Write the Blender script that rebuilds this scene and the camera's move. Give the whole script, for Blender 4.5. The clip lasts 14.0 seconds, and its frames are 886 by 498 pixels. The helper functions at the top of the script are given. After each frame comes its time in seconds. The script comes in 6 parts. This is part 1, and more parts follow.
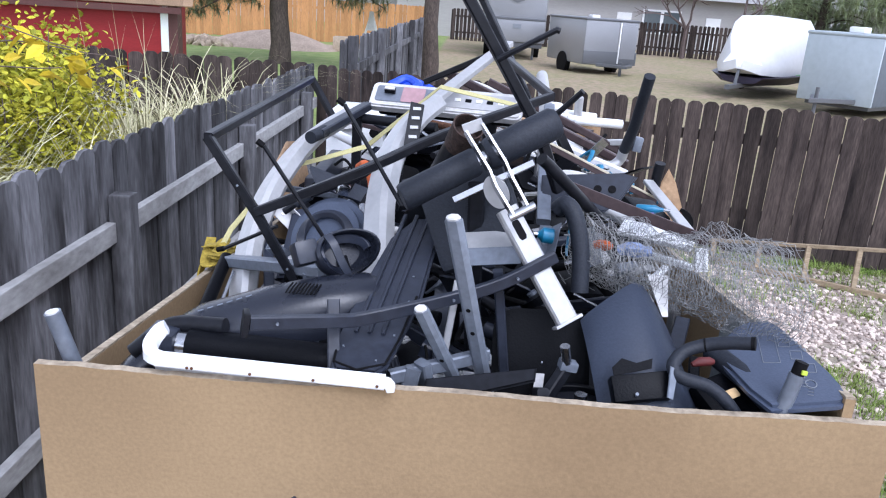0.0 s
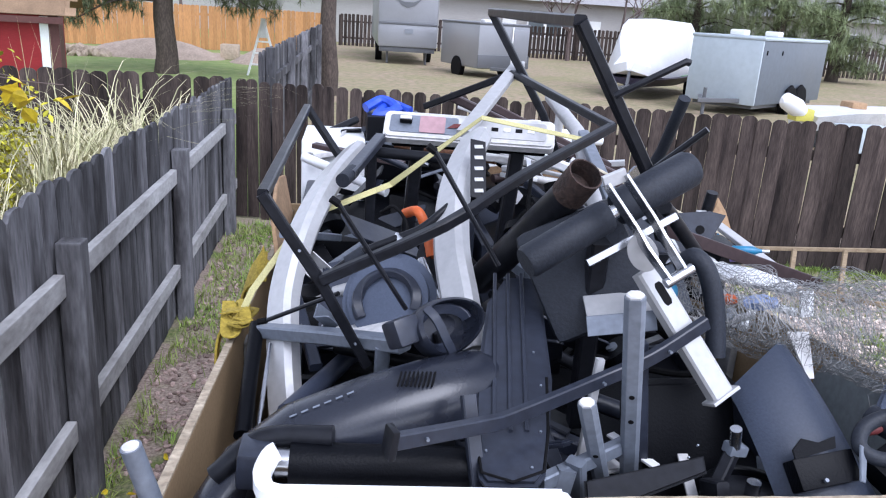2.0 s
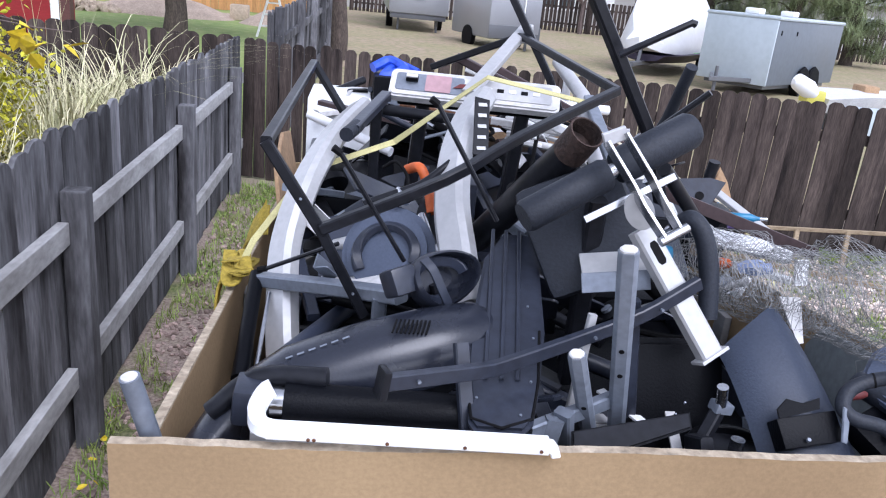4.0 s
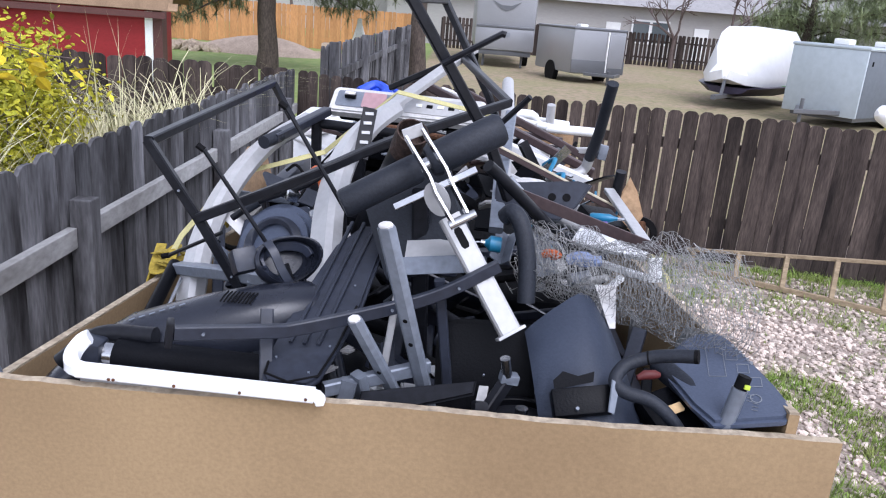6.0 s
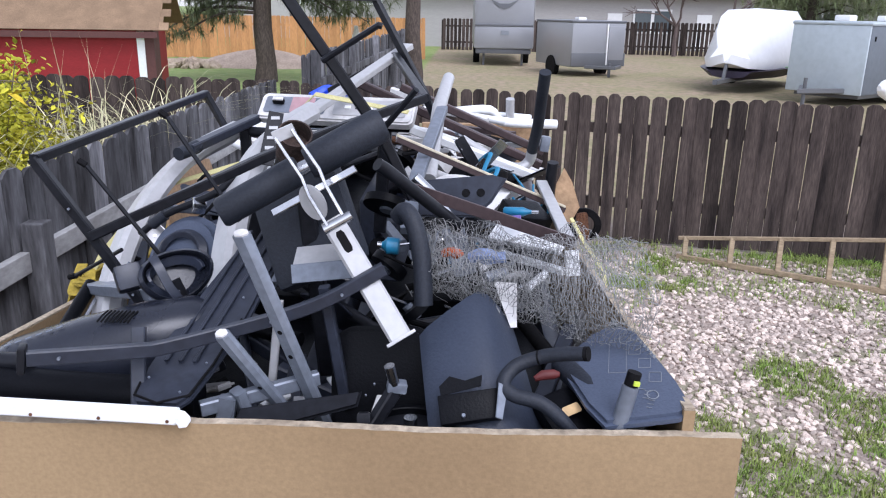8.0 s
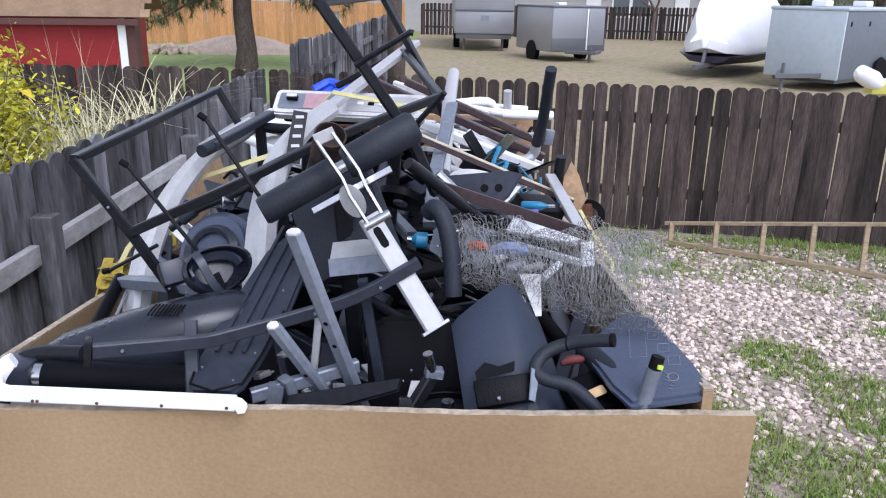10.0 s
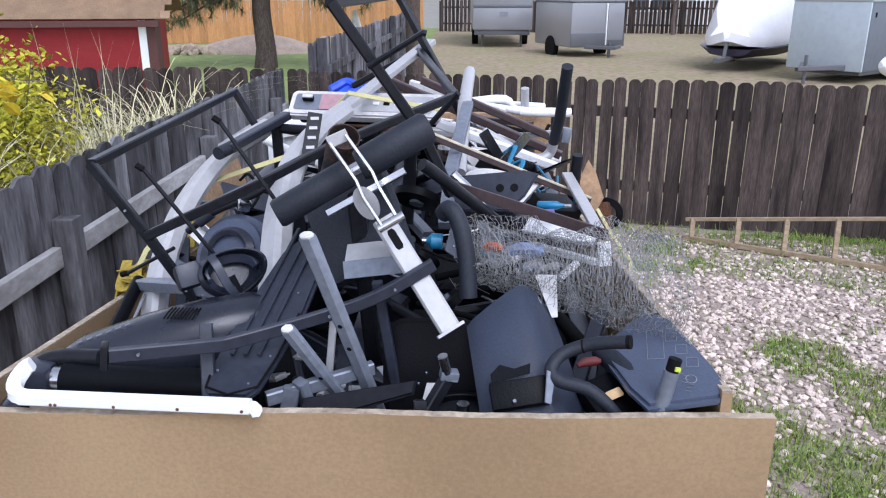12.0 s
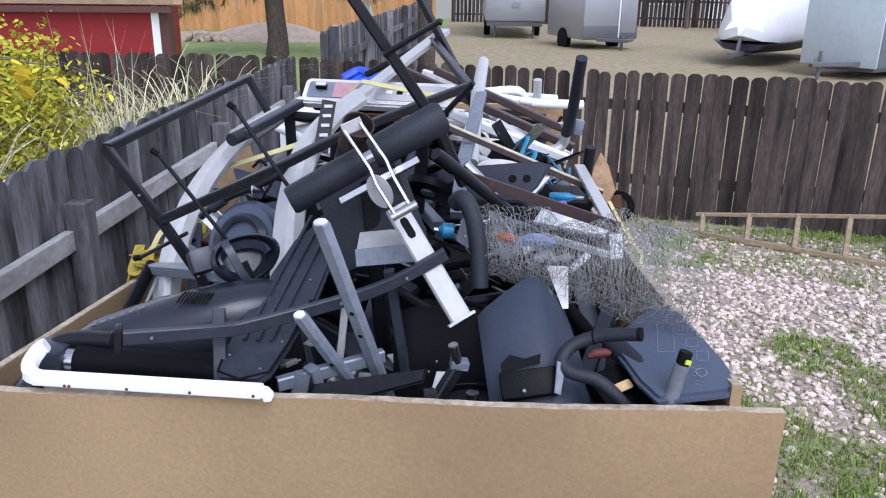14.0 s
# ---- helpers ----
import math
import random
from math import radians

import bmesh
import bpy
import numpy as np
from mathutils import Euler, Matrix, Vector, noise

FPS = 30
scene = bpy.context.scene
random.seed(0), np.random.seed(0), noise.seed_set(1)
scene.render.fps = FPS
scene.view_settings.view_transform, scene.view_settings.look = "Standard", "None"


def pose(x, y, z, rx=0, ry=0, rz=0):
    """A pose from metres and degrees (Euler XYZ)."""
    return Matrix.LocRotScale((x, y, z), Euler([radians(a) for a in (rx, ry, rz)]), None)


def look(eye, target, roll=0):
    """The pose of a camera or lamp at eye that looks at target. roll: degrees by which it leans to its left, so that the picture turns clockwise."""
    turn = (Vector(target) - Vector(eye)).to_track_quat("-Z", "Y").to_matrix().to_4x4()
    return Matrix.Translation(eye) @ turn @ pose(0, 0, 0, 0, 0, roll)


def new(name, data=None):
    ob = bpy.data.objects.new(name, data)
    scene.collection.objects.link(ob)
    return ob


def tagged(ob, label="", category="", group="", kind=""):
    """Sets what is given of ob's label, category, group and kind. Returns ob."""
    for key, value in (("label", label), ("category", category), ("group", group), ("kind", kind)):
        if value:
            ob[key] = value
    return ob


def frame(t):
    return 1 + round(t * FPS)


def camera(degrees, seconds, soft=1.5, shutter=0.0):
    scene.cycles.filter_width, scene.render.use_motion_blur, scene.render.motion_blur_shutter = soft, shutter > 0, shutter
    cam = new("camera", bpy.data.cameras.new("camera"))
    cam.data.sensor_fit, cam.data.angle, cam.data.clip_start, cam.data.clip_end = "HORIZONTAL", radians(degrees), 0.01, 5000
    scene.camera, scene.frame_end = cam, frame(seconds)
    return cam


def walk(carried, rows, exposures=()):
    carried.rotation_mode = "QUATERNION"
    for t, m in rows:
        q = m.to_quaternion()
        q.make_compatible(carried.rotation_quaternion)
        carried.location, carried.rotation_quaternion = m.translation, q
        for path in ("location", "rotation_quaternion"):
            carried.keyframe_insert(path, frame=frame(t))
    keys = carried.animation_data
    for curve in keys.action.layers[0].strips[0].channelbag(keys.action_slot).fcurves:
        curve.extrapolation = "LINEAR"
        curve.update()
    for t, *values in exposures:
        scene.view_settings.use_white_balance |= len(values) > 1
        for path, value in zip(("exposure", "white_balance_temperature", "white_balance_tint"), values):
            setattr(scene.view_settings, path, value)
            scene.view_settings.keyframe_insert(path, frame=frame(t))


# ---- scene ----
cam = camera(59.3, 14.0, soft=1.15)
PATH = [
    (0, (0.172, -1.212, 1.959), (0.145, 0.692, 1.349), 4.1),
    (0.5, (0.098, -1.026, 1.935), (0.144, 0.872, 1.307), -0.5),
    (1, (-0.031, -0.936, 1.946), (0.043, 0.938, 1.251), 0.3),
    (1.5, (-0.186, -0.94, 1.968), (-0.004, 0.953, 1.349), 1.9),
    (2, (-0.24, -0.931, 1.974), (0.01, 0.966, 1.391), 3.7),
    (2.4, (-0.269, -0.935, 1.972), (-0.035, 0.975, 1.428), 4.9),
    (2.5, (-0.275, -0.941, 1.966), (-0.037, 0.969, 1.421), 4.8),
    (3, (-0.28, -0.948, 1.91), (-0.035, 0.898, 1.18), 7.4),
    (3.5, (-0.269, -0.94, 1.925), (-0.022, 0.901, 1.184), 6.5),
    (3.7, (-0.264, -0.943, 1.938), (-0.006, 0.921, 1.26), 6.0),
    (5.8, (0.232, -1.156, 1.964), (0.23, 0.748, 1.353), 4.5),
    (6, (0.266, -1.168, 1.955), (0.263, 0.743, 1.365), 4.7),
    (6.5, (0.422, -1.139, 1.947), (0.4, 0.768, 1.344), 2.5),
    (7, (0.526, -1.108, 1.948), (0.486, 0.809, 1.378), 1.7),
    (7.5, (0.536, -1.09, 1.939), (0.468, 0.82, 1.349), -0.2),
    (7.7, (0.529, -1.088, 1.94), (0.468, 0.823, 1.355), 0.8),
    (9.8, (0.416, -1.175, 1.987), (0.419, 0.727, 1.368), 0.7),
    (10, (0.414, -1.178, 1.988), (0.418, 0.723, 1.366), 1.0),
    (10.5, (0.414, -1.18, 1.989), (0.395, 0.722, 1.371), 0.6),
    (11, (0.42, -1.179, 1.997), (0.386, 0.723, 1.382), 0.7),
    (11.5, (0.427, -1.178, 2.0), (0.384, 0.723, 1.382), 0.0),
    (12, (0.425, -1.167, 1.994), (0.377, 0.731, 1.364), 0.1),
    (12.5, (0.416, -1.166, 1.994), (0.342, 0.728, 1.354), 0.6),
    (13, (0.418, -1.168, 1.989), (0.347, 0.718, 1.327), 1.0),
    (13.5, (0.415, -1.169, 1.992), (0.339, 0.721, 1.342), 0.7),
    (14, (0.417, -1.172, 1.992), (0.349, 0.718, 1.34), 0.9),
]
walk(cam, [(t, look(eye, target, roll)) for t, eye, target, roll in PATH], exposures=[(0, 1.12, 5600, 17), (2.2, 1.17, 5680, 17), (3.7, 1.2, 5700, 18), (6.0, 1.04, 5860, 18), (14, 0.93, 5680, 18)])

# ---- world and light ----
world = bpy.data.worlds.new("overcast_sky")
scene.world = world
world.use_nodes = True
wn, wl = world.node_tree.nodes, world.node_tree.links
bg = wn["Background"]
sky = wn.new("ShaderNodeTexSky")
sky.sky_type = "NISHITA"
sky.sun_disc = False
sky.sun_elevation, sky.sun_rotation = radians(48), radians(150)
sky.dust_density = 1.0
desat = wn.new("ShaderNodeHueSaturation")
desat.inputs["Saturation"].default_value = 0.22
wl.new(sky.outputs[0], desat.inputs["Color"])
wl.new(desat.outputs[0], bg.inputs[0])
bg.inputs[1].default_value = 0.15
sun_data = bpy.data.lights.new("sun", "SUN")
sun_data.energy, sun_data.angle, sun_data.color = 1.0, radians(35), (1.0, 0.99, 0.97)
sun = new("sun", sun_data)
sun.matrix_world = look((0, 0, 30), (-10, 17, 0))


# ---- materials ----
def material(name, color, rough=0.6, metal=0.0, vary=0.25, scale=6.0, stretch=(1, 1, 1), bump=0.15, fine=60.0,
             dark=None, island=0.0, spec=0.5, coords="Object", patch=0.5):
    """A surface with two scales of colour change, relief and uneven gloss."""
    m = bpy.data.materials.new(name)
    m.use_nodes = True
    n, l = m.node_tree.nodes, m.node_tree.links
    b = n["Principled BSDF"]
    b.inputs["Metallic"].default_value = metal
    b.inputs["Specular IOR Level"].default_value = spec
    tc = n.new("ShaderNodeTexCoord")
    mp = n.new("ShaderNodeMapping")
    mp.inputs["Scale"].default_value = stretch
    l.new(tc.outputs[coords], mp.inputs[0])
    info = n.new("ShaderNodeObjectInfo")
    off = n.new("ShaderNodeVectorMath")
    off.operation = "SCALE"
    off.inputs[0].default_value = (37.0, 11.0, 23.0)
    l.new(info.outputs["Random"], off.inputs["Scale"])
    add = n.new("ShaderNodeVectorMath")
    l.new(mp.outputs[0], add.inputs[0])
    l.new(off.outputs[0], add.inputs[1])
    big = n.new("ShaderNodeTexNoise")
    big.inputs["Scale"].default_value, big.inputs["Detail"].default_value = scale, 5
    small = n.new("ShaderNodeTexNoise")
    small.inputs["Scale"].default_value, small.inputs["Detail"].default_value = fine, 4
    l.new(add.outputs[0], big.inputs["Vector"])
    l.new(add.outputs[0], small.inputs["Vector"])
    ramp = n.new("ShaderNodeMapRange")
    ramp.inputs[1].default_value, ramp.inputs[2].default_value = 0.5 - patch * 0.5, 0.5 + patch * 0.5
    l.new(big.outputs[0], ramp.inputs[0])
    mix = n.new("ShaderNodeMix")
    mix.data_type = "RGBA"
    dk = dark or tuple(c * (1 - vary) for c in color)
    mix.inputs[6].default_value = (*dk, 1)
    mix.inputs[7].default_value = (*color, 1)
    l.new(ramp.outputs[0], mix.inputs[0])
    mul = n.new("ShaderNodeMix")
    mul.data_type, mul.blend_type = "RGBA", "MULTIPLY"
    mul.inputs[0].default_value = 1.0
    grain = n.new("ShaderNodeMapRange")
    grain.inputs[1].default_value, grain.inputs[2].default_value = 0.25, 0.75
    grain.inputs[3].default_value, grain.inputs[4].default_value = 1 - vary, 1 + vary * 0.6
    l.new(small.outputs[0], grain.inputs[0])
    l.new(mix.outputs[2], mul.inputs[6])
    l.new(grain.outputs[0], mul.inputs[7])
    last = mul.outputs[2]
    if island:
        hv = n.new("ShaderNodeHueSaturation")
        rr = n.new("ShaderNodeMapRange")
        rr.inputs[3].default_value, rr.inputs[4].default_value = 1 - island, 1 + island
        geo = n.new("ShaderNodeNewGeometry")
        addr = n.new("ShaderNodeMath")
        addr.operation = "ADD"
        fr = n.new("ShaderNodeMath")
        fr.operation = "FRACT"
        l.new(geo.outputs["Random Per Island"], addr.inputs[0])
        l.new(info.outputs["Random"], addr.inputs[1])
        l.new(addr.outputs[0], fr.inputs[0])
        l.new(fr.outputs[0], rr.inputs[0])
        l.new(rr.outputs[0], hv.inputs["Value"])
        l.new(last, hv.inputs["Color"])
        last = hv.outputs[0]
    l.new(last, b.inputs["Base Color"])
    rg = n.new("ShaderNodeMapRange")
    rg.inputs[3].default_value, rg.inputs[4].default_value = max(0.05, rough - 0.1), min(1, rough + 0.12)
    l.new(big.outputs[0], rg.inputs[0])
    l.new(rg.outputs[0], b.inputs["Roughness"])
    if bump:
        bp = n.new("ShaderNodeBump")
        bp.inputs["Strength"].default_value, bp.inputs["Distance"].default_value = bump, 0.01
        l.new(small.outputs[0], bp.inputs["Height"])
        l.new(bp.outputs[0], b.inputs["Normal"])
    return m


GREY_WOOD = material("weathered_grey_wood", (0.20, 0.20, 0.213), 0.85, 0, 0.38, 2.2, (3.5, 3.5, 0.7), 0.4, 18, dark=(0.020, 0.018, 0.019), island=0.42, patch=0.4, spec=0.15)
RAIL_WOOD = material("pale_grey_rail_wood", (0.45, 0.45, 0.45), 0.85, 0, 0.22, 3, (2.2, 0.9, 2.2), 0.25, 22, dark=(0.2, 0.195, 0.19), island=0.12, spec=0.2)
BROWN_WOOD = material("dark_brown_stained_wood", (0.098, 0.076, 0.066), 0.8, 0, 0.45, 2.2, (5, 5, 0.6), 0.4, 20, dark=(0.022, 0.017, 0.016), island=0.42, patch=0.42, spec=0.15)
LADDER_WOOD = material("bare_old_ladder_wood", (0.42, 0.33, 0.22), 0.8, 0, 0.3, 6, (1, 6, 6), 0.3, 30, dark=(0.25, 0.19, 0.12), spec=0.2)
PLY = material("weathered_plywood", (0.375, 0.265, 0.148), 0.8, 0, 0.13, 1.3, (1, 1, 1.1), 0.06, 130, dark=(0.25, 0.17, 0.094), patch=0.42, spec=0.2)
PLY_EDGE = material("frayed_plywood_edge", (0.52, 0.44, 0.33), 0.9, 0, 0.4, 20, (1, 1, 8), 0.6, 60, dark=(0.3, 0.24, 0.17), spec=0.2)
BLACK_STEEL = material("black_painted_steel", (0.0145, 0.0155, 0.020), 0.34, 0.0, 0.4, 9, bump=0.05, spec=0.2)
CHARCOAL = material("charcoal_painted_steel", (0.029, 0.034, 0.050), 0.34, 0.0, 0.3, 9, bump=0.05, spec=0.38)
SLATE = material("slate_grey_plastic", (0.034, 0.041, 0.064), 0.34, 0, 0.2, 7, bump=0.08, fine=220, spec=0.4)
DARK_SLATE = material("near_black_plastic", (0.018, 0.021, 0.032), 0.27, 0, 0.25, 7, bump=0.04, fine=220, spec=0.48)
SLATE_PALE = material("pale_slate_plastic", (0.076, 0.094, 0.140), 0.38, 0, 0.15, 7, bump=0.08, fine=220, spec=0.42)
BLACK_PLASTIC = material("black_textured_plastic", (0.004, 0.0045, 0.0065), 0.4, 0, 0.35, 8, bump=0.1, fine=220, spec=0.1)
FOAM = material("black_foam_grip", (0.020, 0.024, 0.034), 0.55, 0, 0.3, 10, bump=0.12, fine=180, spec=0.32)
GREY_STEEL = material("grey_painted_steel", (0.20, 0.225, 0.27), 0.38, 0.25, 0.22, 9, bump=0.06)
SILVER = material("silver_painted_steel", (0.47, 0.47, 0.475), 0.38, 0.2, 0.1, 6, bump=0.04)
CHROME = material("scuffed_chrome", (0.55, 0.56, 0.58), 0.22, 1.0, 0.15, 12, bump=0.04)
WHITE_STEEL = material("white_enamel", (0.82, 0.83, 0.84), 0.35, 0, 0.06, 6, bump=0.04)
WHITE_PLASTIC = material("dirty_white_plastic", (0.66, 0.65, 0.64), 0.5, 0, 0.2, 6, bump=0.05)
DARK_RUST = material("dark_rusted_steel", (0.075, 0.045, 0.035), 0.8, 0.2, 0.5, 30, bump=0.5, fine=120, dark=(0.025, 0.018, 0.016))
RUST = material("rusty_steel", (0.19, 0.085, 0.04), 0.85, 0.2, 0.5, 30, bump=0.5, fine=120, dark=(0.08, 0.035, 0.02))
MAROON = material("maroon_painted_steel", (0.06, 0.037, 0.038), 0.5, 0.1, 0.3, 9, bump=0.05)
STRAP = material("yellow_webbing", (0.62, 0.57, 0.27), 0.85, 0, 0.2, 20, bump=0.4, fine=300)
STRAP_OLD = material("faded_yellow_cloth", (0.50, 0.37, 0.05), 0.9, 0, 0.4, 14, bump=0.4, fine=120)
BLUE = material("blue_plastic", (0.03, 0.09, 0.62), 0.4, 0, 0.25, 10, bump=0.05)
CYAN = material("cyan_plastic", (0.02, 0.21, 0.38), 0.35, 0, 0.25, 10, bump=0.05)
ORANGE = material("orange_rubber_hose", (0.62, 0.12, 0.02), 0.5, 0, 0.2, 10, bump=0.05)
REDP = material("dull_red_plastic", (0.14, 0.022, 0.02), 0.6, 0, 0.2, 10, bump=0.05)
CARD = material("worn_cardboard", (0.46, 0.30, 0.17), 0.9, 0, 0.3, 8, bump=0.2)
WIRE = material("galvanised_wire", (0.40, 0.40, 0.39), 0.5, 0.4, 0.4, 20, bump=0)
RUBBER = material("black_rubber", (0.006, 0.006, 0.007), 0.7, 0, 0.3, 10, bump=0.2, spec=0.12)
PRINT = material("white_print", (0.24, 0.26, 0.29), 0.6, 0, 0.2, 40, bump=0)
TAN_LABEL = material("tan_sticker", (0.66, 0.45, 0.22), 0.6, 0, 0.2, 40, bump=0)
LIME = material("lime_tape", (0.5, 0.62, 0.05), 0.5, 0, 0.1, 10, bump=0)
LEAF = material("yellow_green_leaf", (0.62, 0.54, 0.04), 0.6, 0, 0.25, 6, bump=0.1, island=0.4, dark=(0.24, 0.28, 0.03), spec=0.2)
PURPLE = material("faded_purple_plastic", (0.20, 0.13, 0.42), 0.4, 0, 0.2, 10, bump=0.05)
LEAF_YELLOW = material("bright_yellow_leaf", (0.75, 0.56, 0.02), 0.6, 0, 0.2, 6, bump=0.1, island=0.15)
REED = material("dry_reed_grass", (0.72, 0.64, 0.44), 0.8, 0, 0.25, 5, bump=0, island=0.35, dark=(0.34, 0.36, 0.17), spec=0.2)
TURF = material("green_grass_blade", (0.19, 0.31, 0.06), 0.8, 0, 0.3, 5, bump=0, island=0.45, dark=(0.26, 0.28, 0.09), spec=0.2)
NEEDLE = material("pine_needle", (0.16, 0.185, 0.095), 0.8, 0, 0.3, 5, bump=0, island=0.45, spec=0.2)
BARK = material("pine_bark", (0.12, 0.095, 0.08), 0.95, 0, 0.5, 6, (4, 4, 1), 0.9, 14, spec=0.2)
BRANCH = material("bare_twig", (0.16, 0.12, 0.11), 0.9, 0, 0.3, 6, bump=0.2)
RED_SIDING = material("barn_red_siding", (0.27, 0.025, 0.028), 0.6, 0, 0.15, 1.5, (1, 1, 5), 0.1, 20, spec=0.2)
SHINGLE = material("brown_asphalt_shingle", (0.31, 0.21, 0.13), 0.95, 0, 0.3, 4, bump=0.4, fine=60, island=0.25, spec=0.2)
TRIM_WHITE = material("white_trim_paint", (0.8, 0.8, 0.79), 0.6, 0, 0.08, 4, bump=0.03)
DARK_SIDE = material("dark_red_brown_siding", (0.10, 0.035, 0.03), 0.7, 0, 0.2, 3, bump=0.1)
CEDAR = material("orange_cedar_wood", (0.52, 0.27, 0.11), 0.8, 0, 0.22, 2, (4, 4, 0.6), 0.2, 12, island=0.15, spec=0.2)
RV_GREY = material("silver_grey_fibreglass", (0.28, 0.285, 0.30), 0.35, 0.2, 0.1, 1.5, bump=0.0)
RV_DARK = material("dark_grey_fibreglass", (0.12, 0.125, 0.135), 0.4, 0.1, 0.1, 1.5, bump=0.0)
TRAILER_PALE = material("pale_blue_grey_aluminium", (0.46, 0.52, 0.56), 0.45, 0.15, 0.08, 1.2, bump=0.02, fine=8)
TRAILER_SIDE = material("darker_aluminium_siding", (0.12, 0.14, 0.165), 0.42, 0.1, 0.12, 1.2, bump=0.02, fine=8)
WRAP = material("white_shrink_wrap", (0.82, 0.83, 0.85), 0.35, 0, 0.05, 2, bump=0.15, fine=6)
HULL = material("dark_purple_hull", (0.03, 0.022, 0.05), 0.4, 0, 0.2, 3, bump=0.0)
SIDING = material("grey_house_siding", (0.40, 0.385, 0.37), 0.75, 0, 0.08, 1.0, (1, 1, 6), 0.08, 6)
ROOF_GREY = material("grey_roof_shingle", (0.36, 0.35, 0.35), 0.95, 0, 0.25, 3, bump=0.3, fine=20)
PANE = material("dull_window_glass", (0.10, 0.12, 0.13), 0.1, 0, 0.1, 2, bump=0)
STONE = material("pink_crushed_rock", (0.65, 0.56, 0.49), 0.85, 0, 0.2, 30, bump=0.3, fine=120, island=0.48, dark=(0.46, 0.37, 0.315), spec=0.2)
STONE_BROWN = material("reddish_crushed_rock", (0.36, 0.27, 0.24), 0.9, 0, 0.25, 30, bump=0.3, fine=120, island=0.5, dark=(0.24, 0.18, 0.15), spec=0.2)
SANDSTONE = material("pale_sandstone", (0.5, 0.4, 0.3), 0.9, 0, 0.25, 3, bump=0.4, fine=15, island=0.2)


def ground_material():
    m = bpy.data.materials.new("yard_ground")
    m.use_nodes = True
    n, l = m.node_tree.nodes, m.node_tree.links
    b = n["Principled BSDF"]
    b.inputs["Roughness"].default_value = 0.95
    geo = n.new("ShaderNodeNewGeometry")

    def nz(scale, detail=6):
        t = n.new("ShaderNodeTexNoise")
        t.inputs["Scale"].default_value, t.inputs["Detail"].default_value = scale, detail
        l.new(geo.outputs["Position"], t.inputs["Vector"])
        return t.outputs[0]

    def rng(v, a, z, lo=0.0, hi=1.0):
        r = n.new("ShaderNodeMapRange")
        r.inputs[1].default_value, r.inputs[2].default_value = a, z
        r.inputs[3].default_value, r.inputs[4].default_value = lo, hi
        l.new(v, r.inputs[0])
        return r.outputs[0]

    def mix(f, a, c):
        x = n.new("ShaderNodeMix")
        x.data_type = "RGBA"
        l.new(f, x.inputs[0])
        for s, v in ((6, a), (7, c)):
            if isinstance(v, tuple):
                x.inputs[s].default_value = (*v, 1)
            else:
                l.new(v, x.inputs[s])
        return x.outputs[2]

    sep = n.new("ShaderNodeSeparateXYZ")
    l.new(geo.outputs["Position"], sep.inputs[0])
    fine = rng(nz(60), 0.35, 0.65)
    soil = mix(fine, (0.17, 0.125, 0.10), (0.36, 0.29, 0.24))
    turf = mix(fine, (0.07, 0.105, 0.025), (0.17, 0.19, 0.06))
    near = mix(rng(nz(1.7), 0.50, 0.62), soil, turf)
    near = mix(rng(sep.outputs[0], 0.9, 1.3, 0.0, 0.5), near, mix(fine, (0.30, 0.24, 0.20), (0.46, 0.385, 0.34)))
    lot = mix(rng(nz(0.5), 0.4, 0.62), (0.36, 0.27, 0.19), (0.30, 0.26, 0.14))
    lot = mix(rng(nz(5), 0.42, 0.62, 0.0, 0.8), lot, (0.20, 0.19, 0.085))
    lot = mix(rng(nz(35), 0.5, 0.75, 0.0, 0.6), lot, (0.16, 0.12, 0.08))
    lawn = mix(rng(nz(3), 0.35, 0.65), (0.17, 0.25, 0.06), (0.26, 0.30, 0.10))
    far = mix(rng(sep.outputs[0], -1.1, -0.9), lawn, lot)
    l.new(mix(rng(sep.outputs[1], 6.2, 6.6), near, far), b.inputs["Base Color"])
    bp = n.new("ShaderNodeBump")
    bp.inputs["Strength"].default_value, bp.inputs["Distance"].default_value = 0.6, 0.02
    l.new(nz(40), bp.inputs["Height"])
    l.new(bp.outputs[0], b.inputs["Normal"])
    return m


GROUND = ground_material()


# ---- mesh helpers ----
def mesh_of(name, bm, mat, smooth=False):
    me = bpy.data.meshes.new(name)
    bm.normal_update()
    if smooth:
        for f in bm.faces:
            f.smooth = True
        for e in bm.edges:
            if len(e.link_faces) == 2 and e.calc_face_angle(0) > 0.65:
                e.smooth = False
    bm.to_mesh(me)
    bm.free()
    me.materials.append(mat)
    return me


def part(name, bm, mat, parent=None, label="", smooth=True):
    ob = new(name, mesh_of(name, bm, mat, smooth))
    ob.parent = parent
    if label:
        ob["label"] = label
    return ob


def thing(name, at, label, category, group="", kind=""):
    """An Empty at the base of a thing with several parts. Its parts are made in world places and moved with it."""
    ob = new(name)
    ob.empty_display_size = 0.05
    return tagged(ob, label, category, group, kind)


def add_box(bm, size, m, bevel=0.0):
    r = bmesh.ops.create_cube(bm, size=1.0, matrix=m @ Matrix.Diagonal((*size, 1)))
    if bevel:
        es = {e for v in r["verts"] for e in v.link_edges}
        bmesh.ops.bevel(bm, geom=list(es), offset=bevel, segments=2, profile=0.6, affect="EDGES")
    return bm


def box(size, m, bevel=0.0):
    return add_box(bmesh.new(), size, m, bevel)


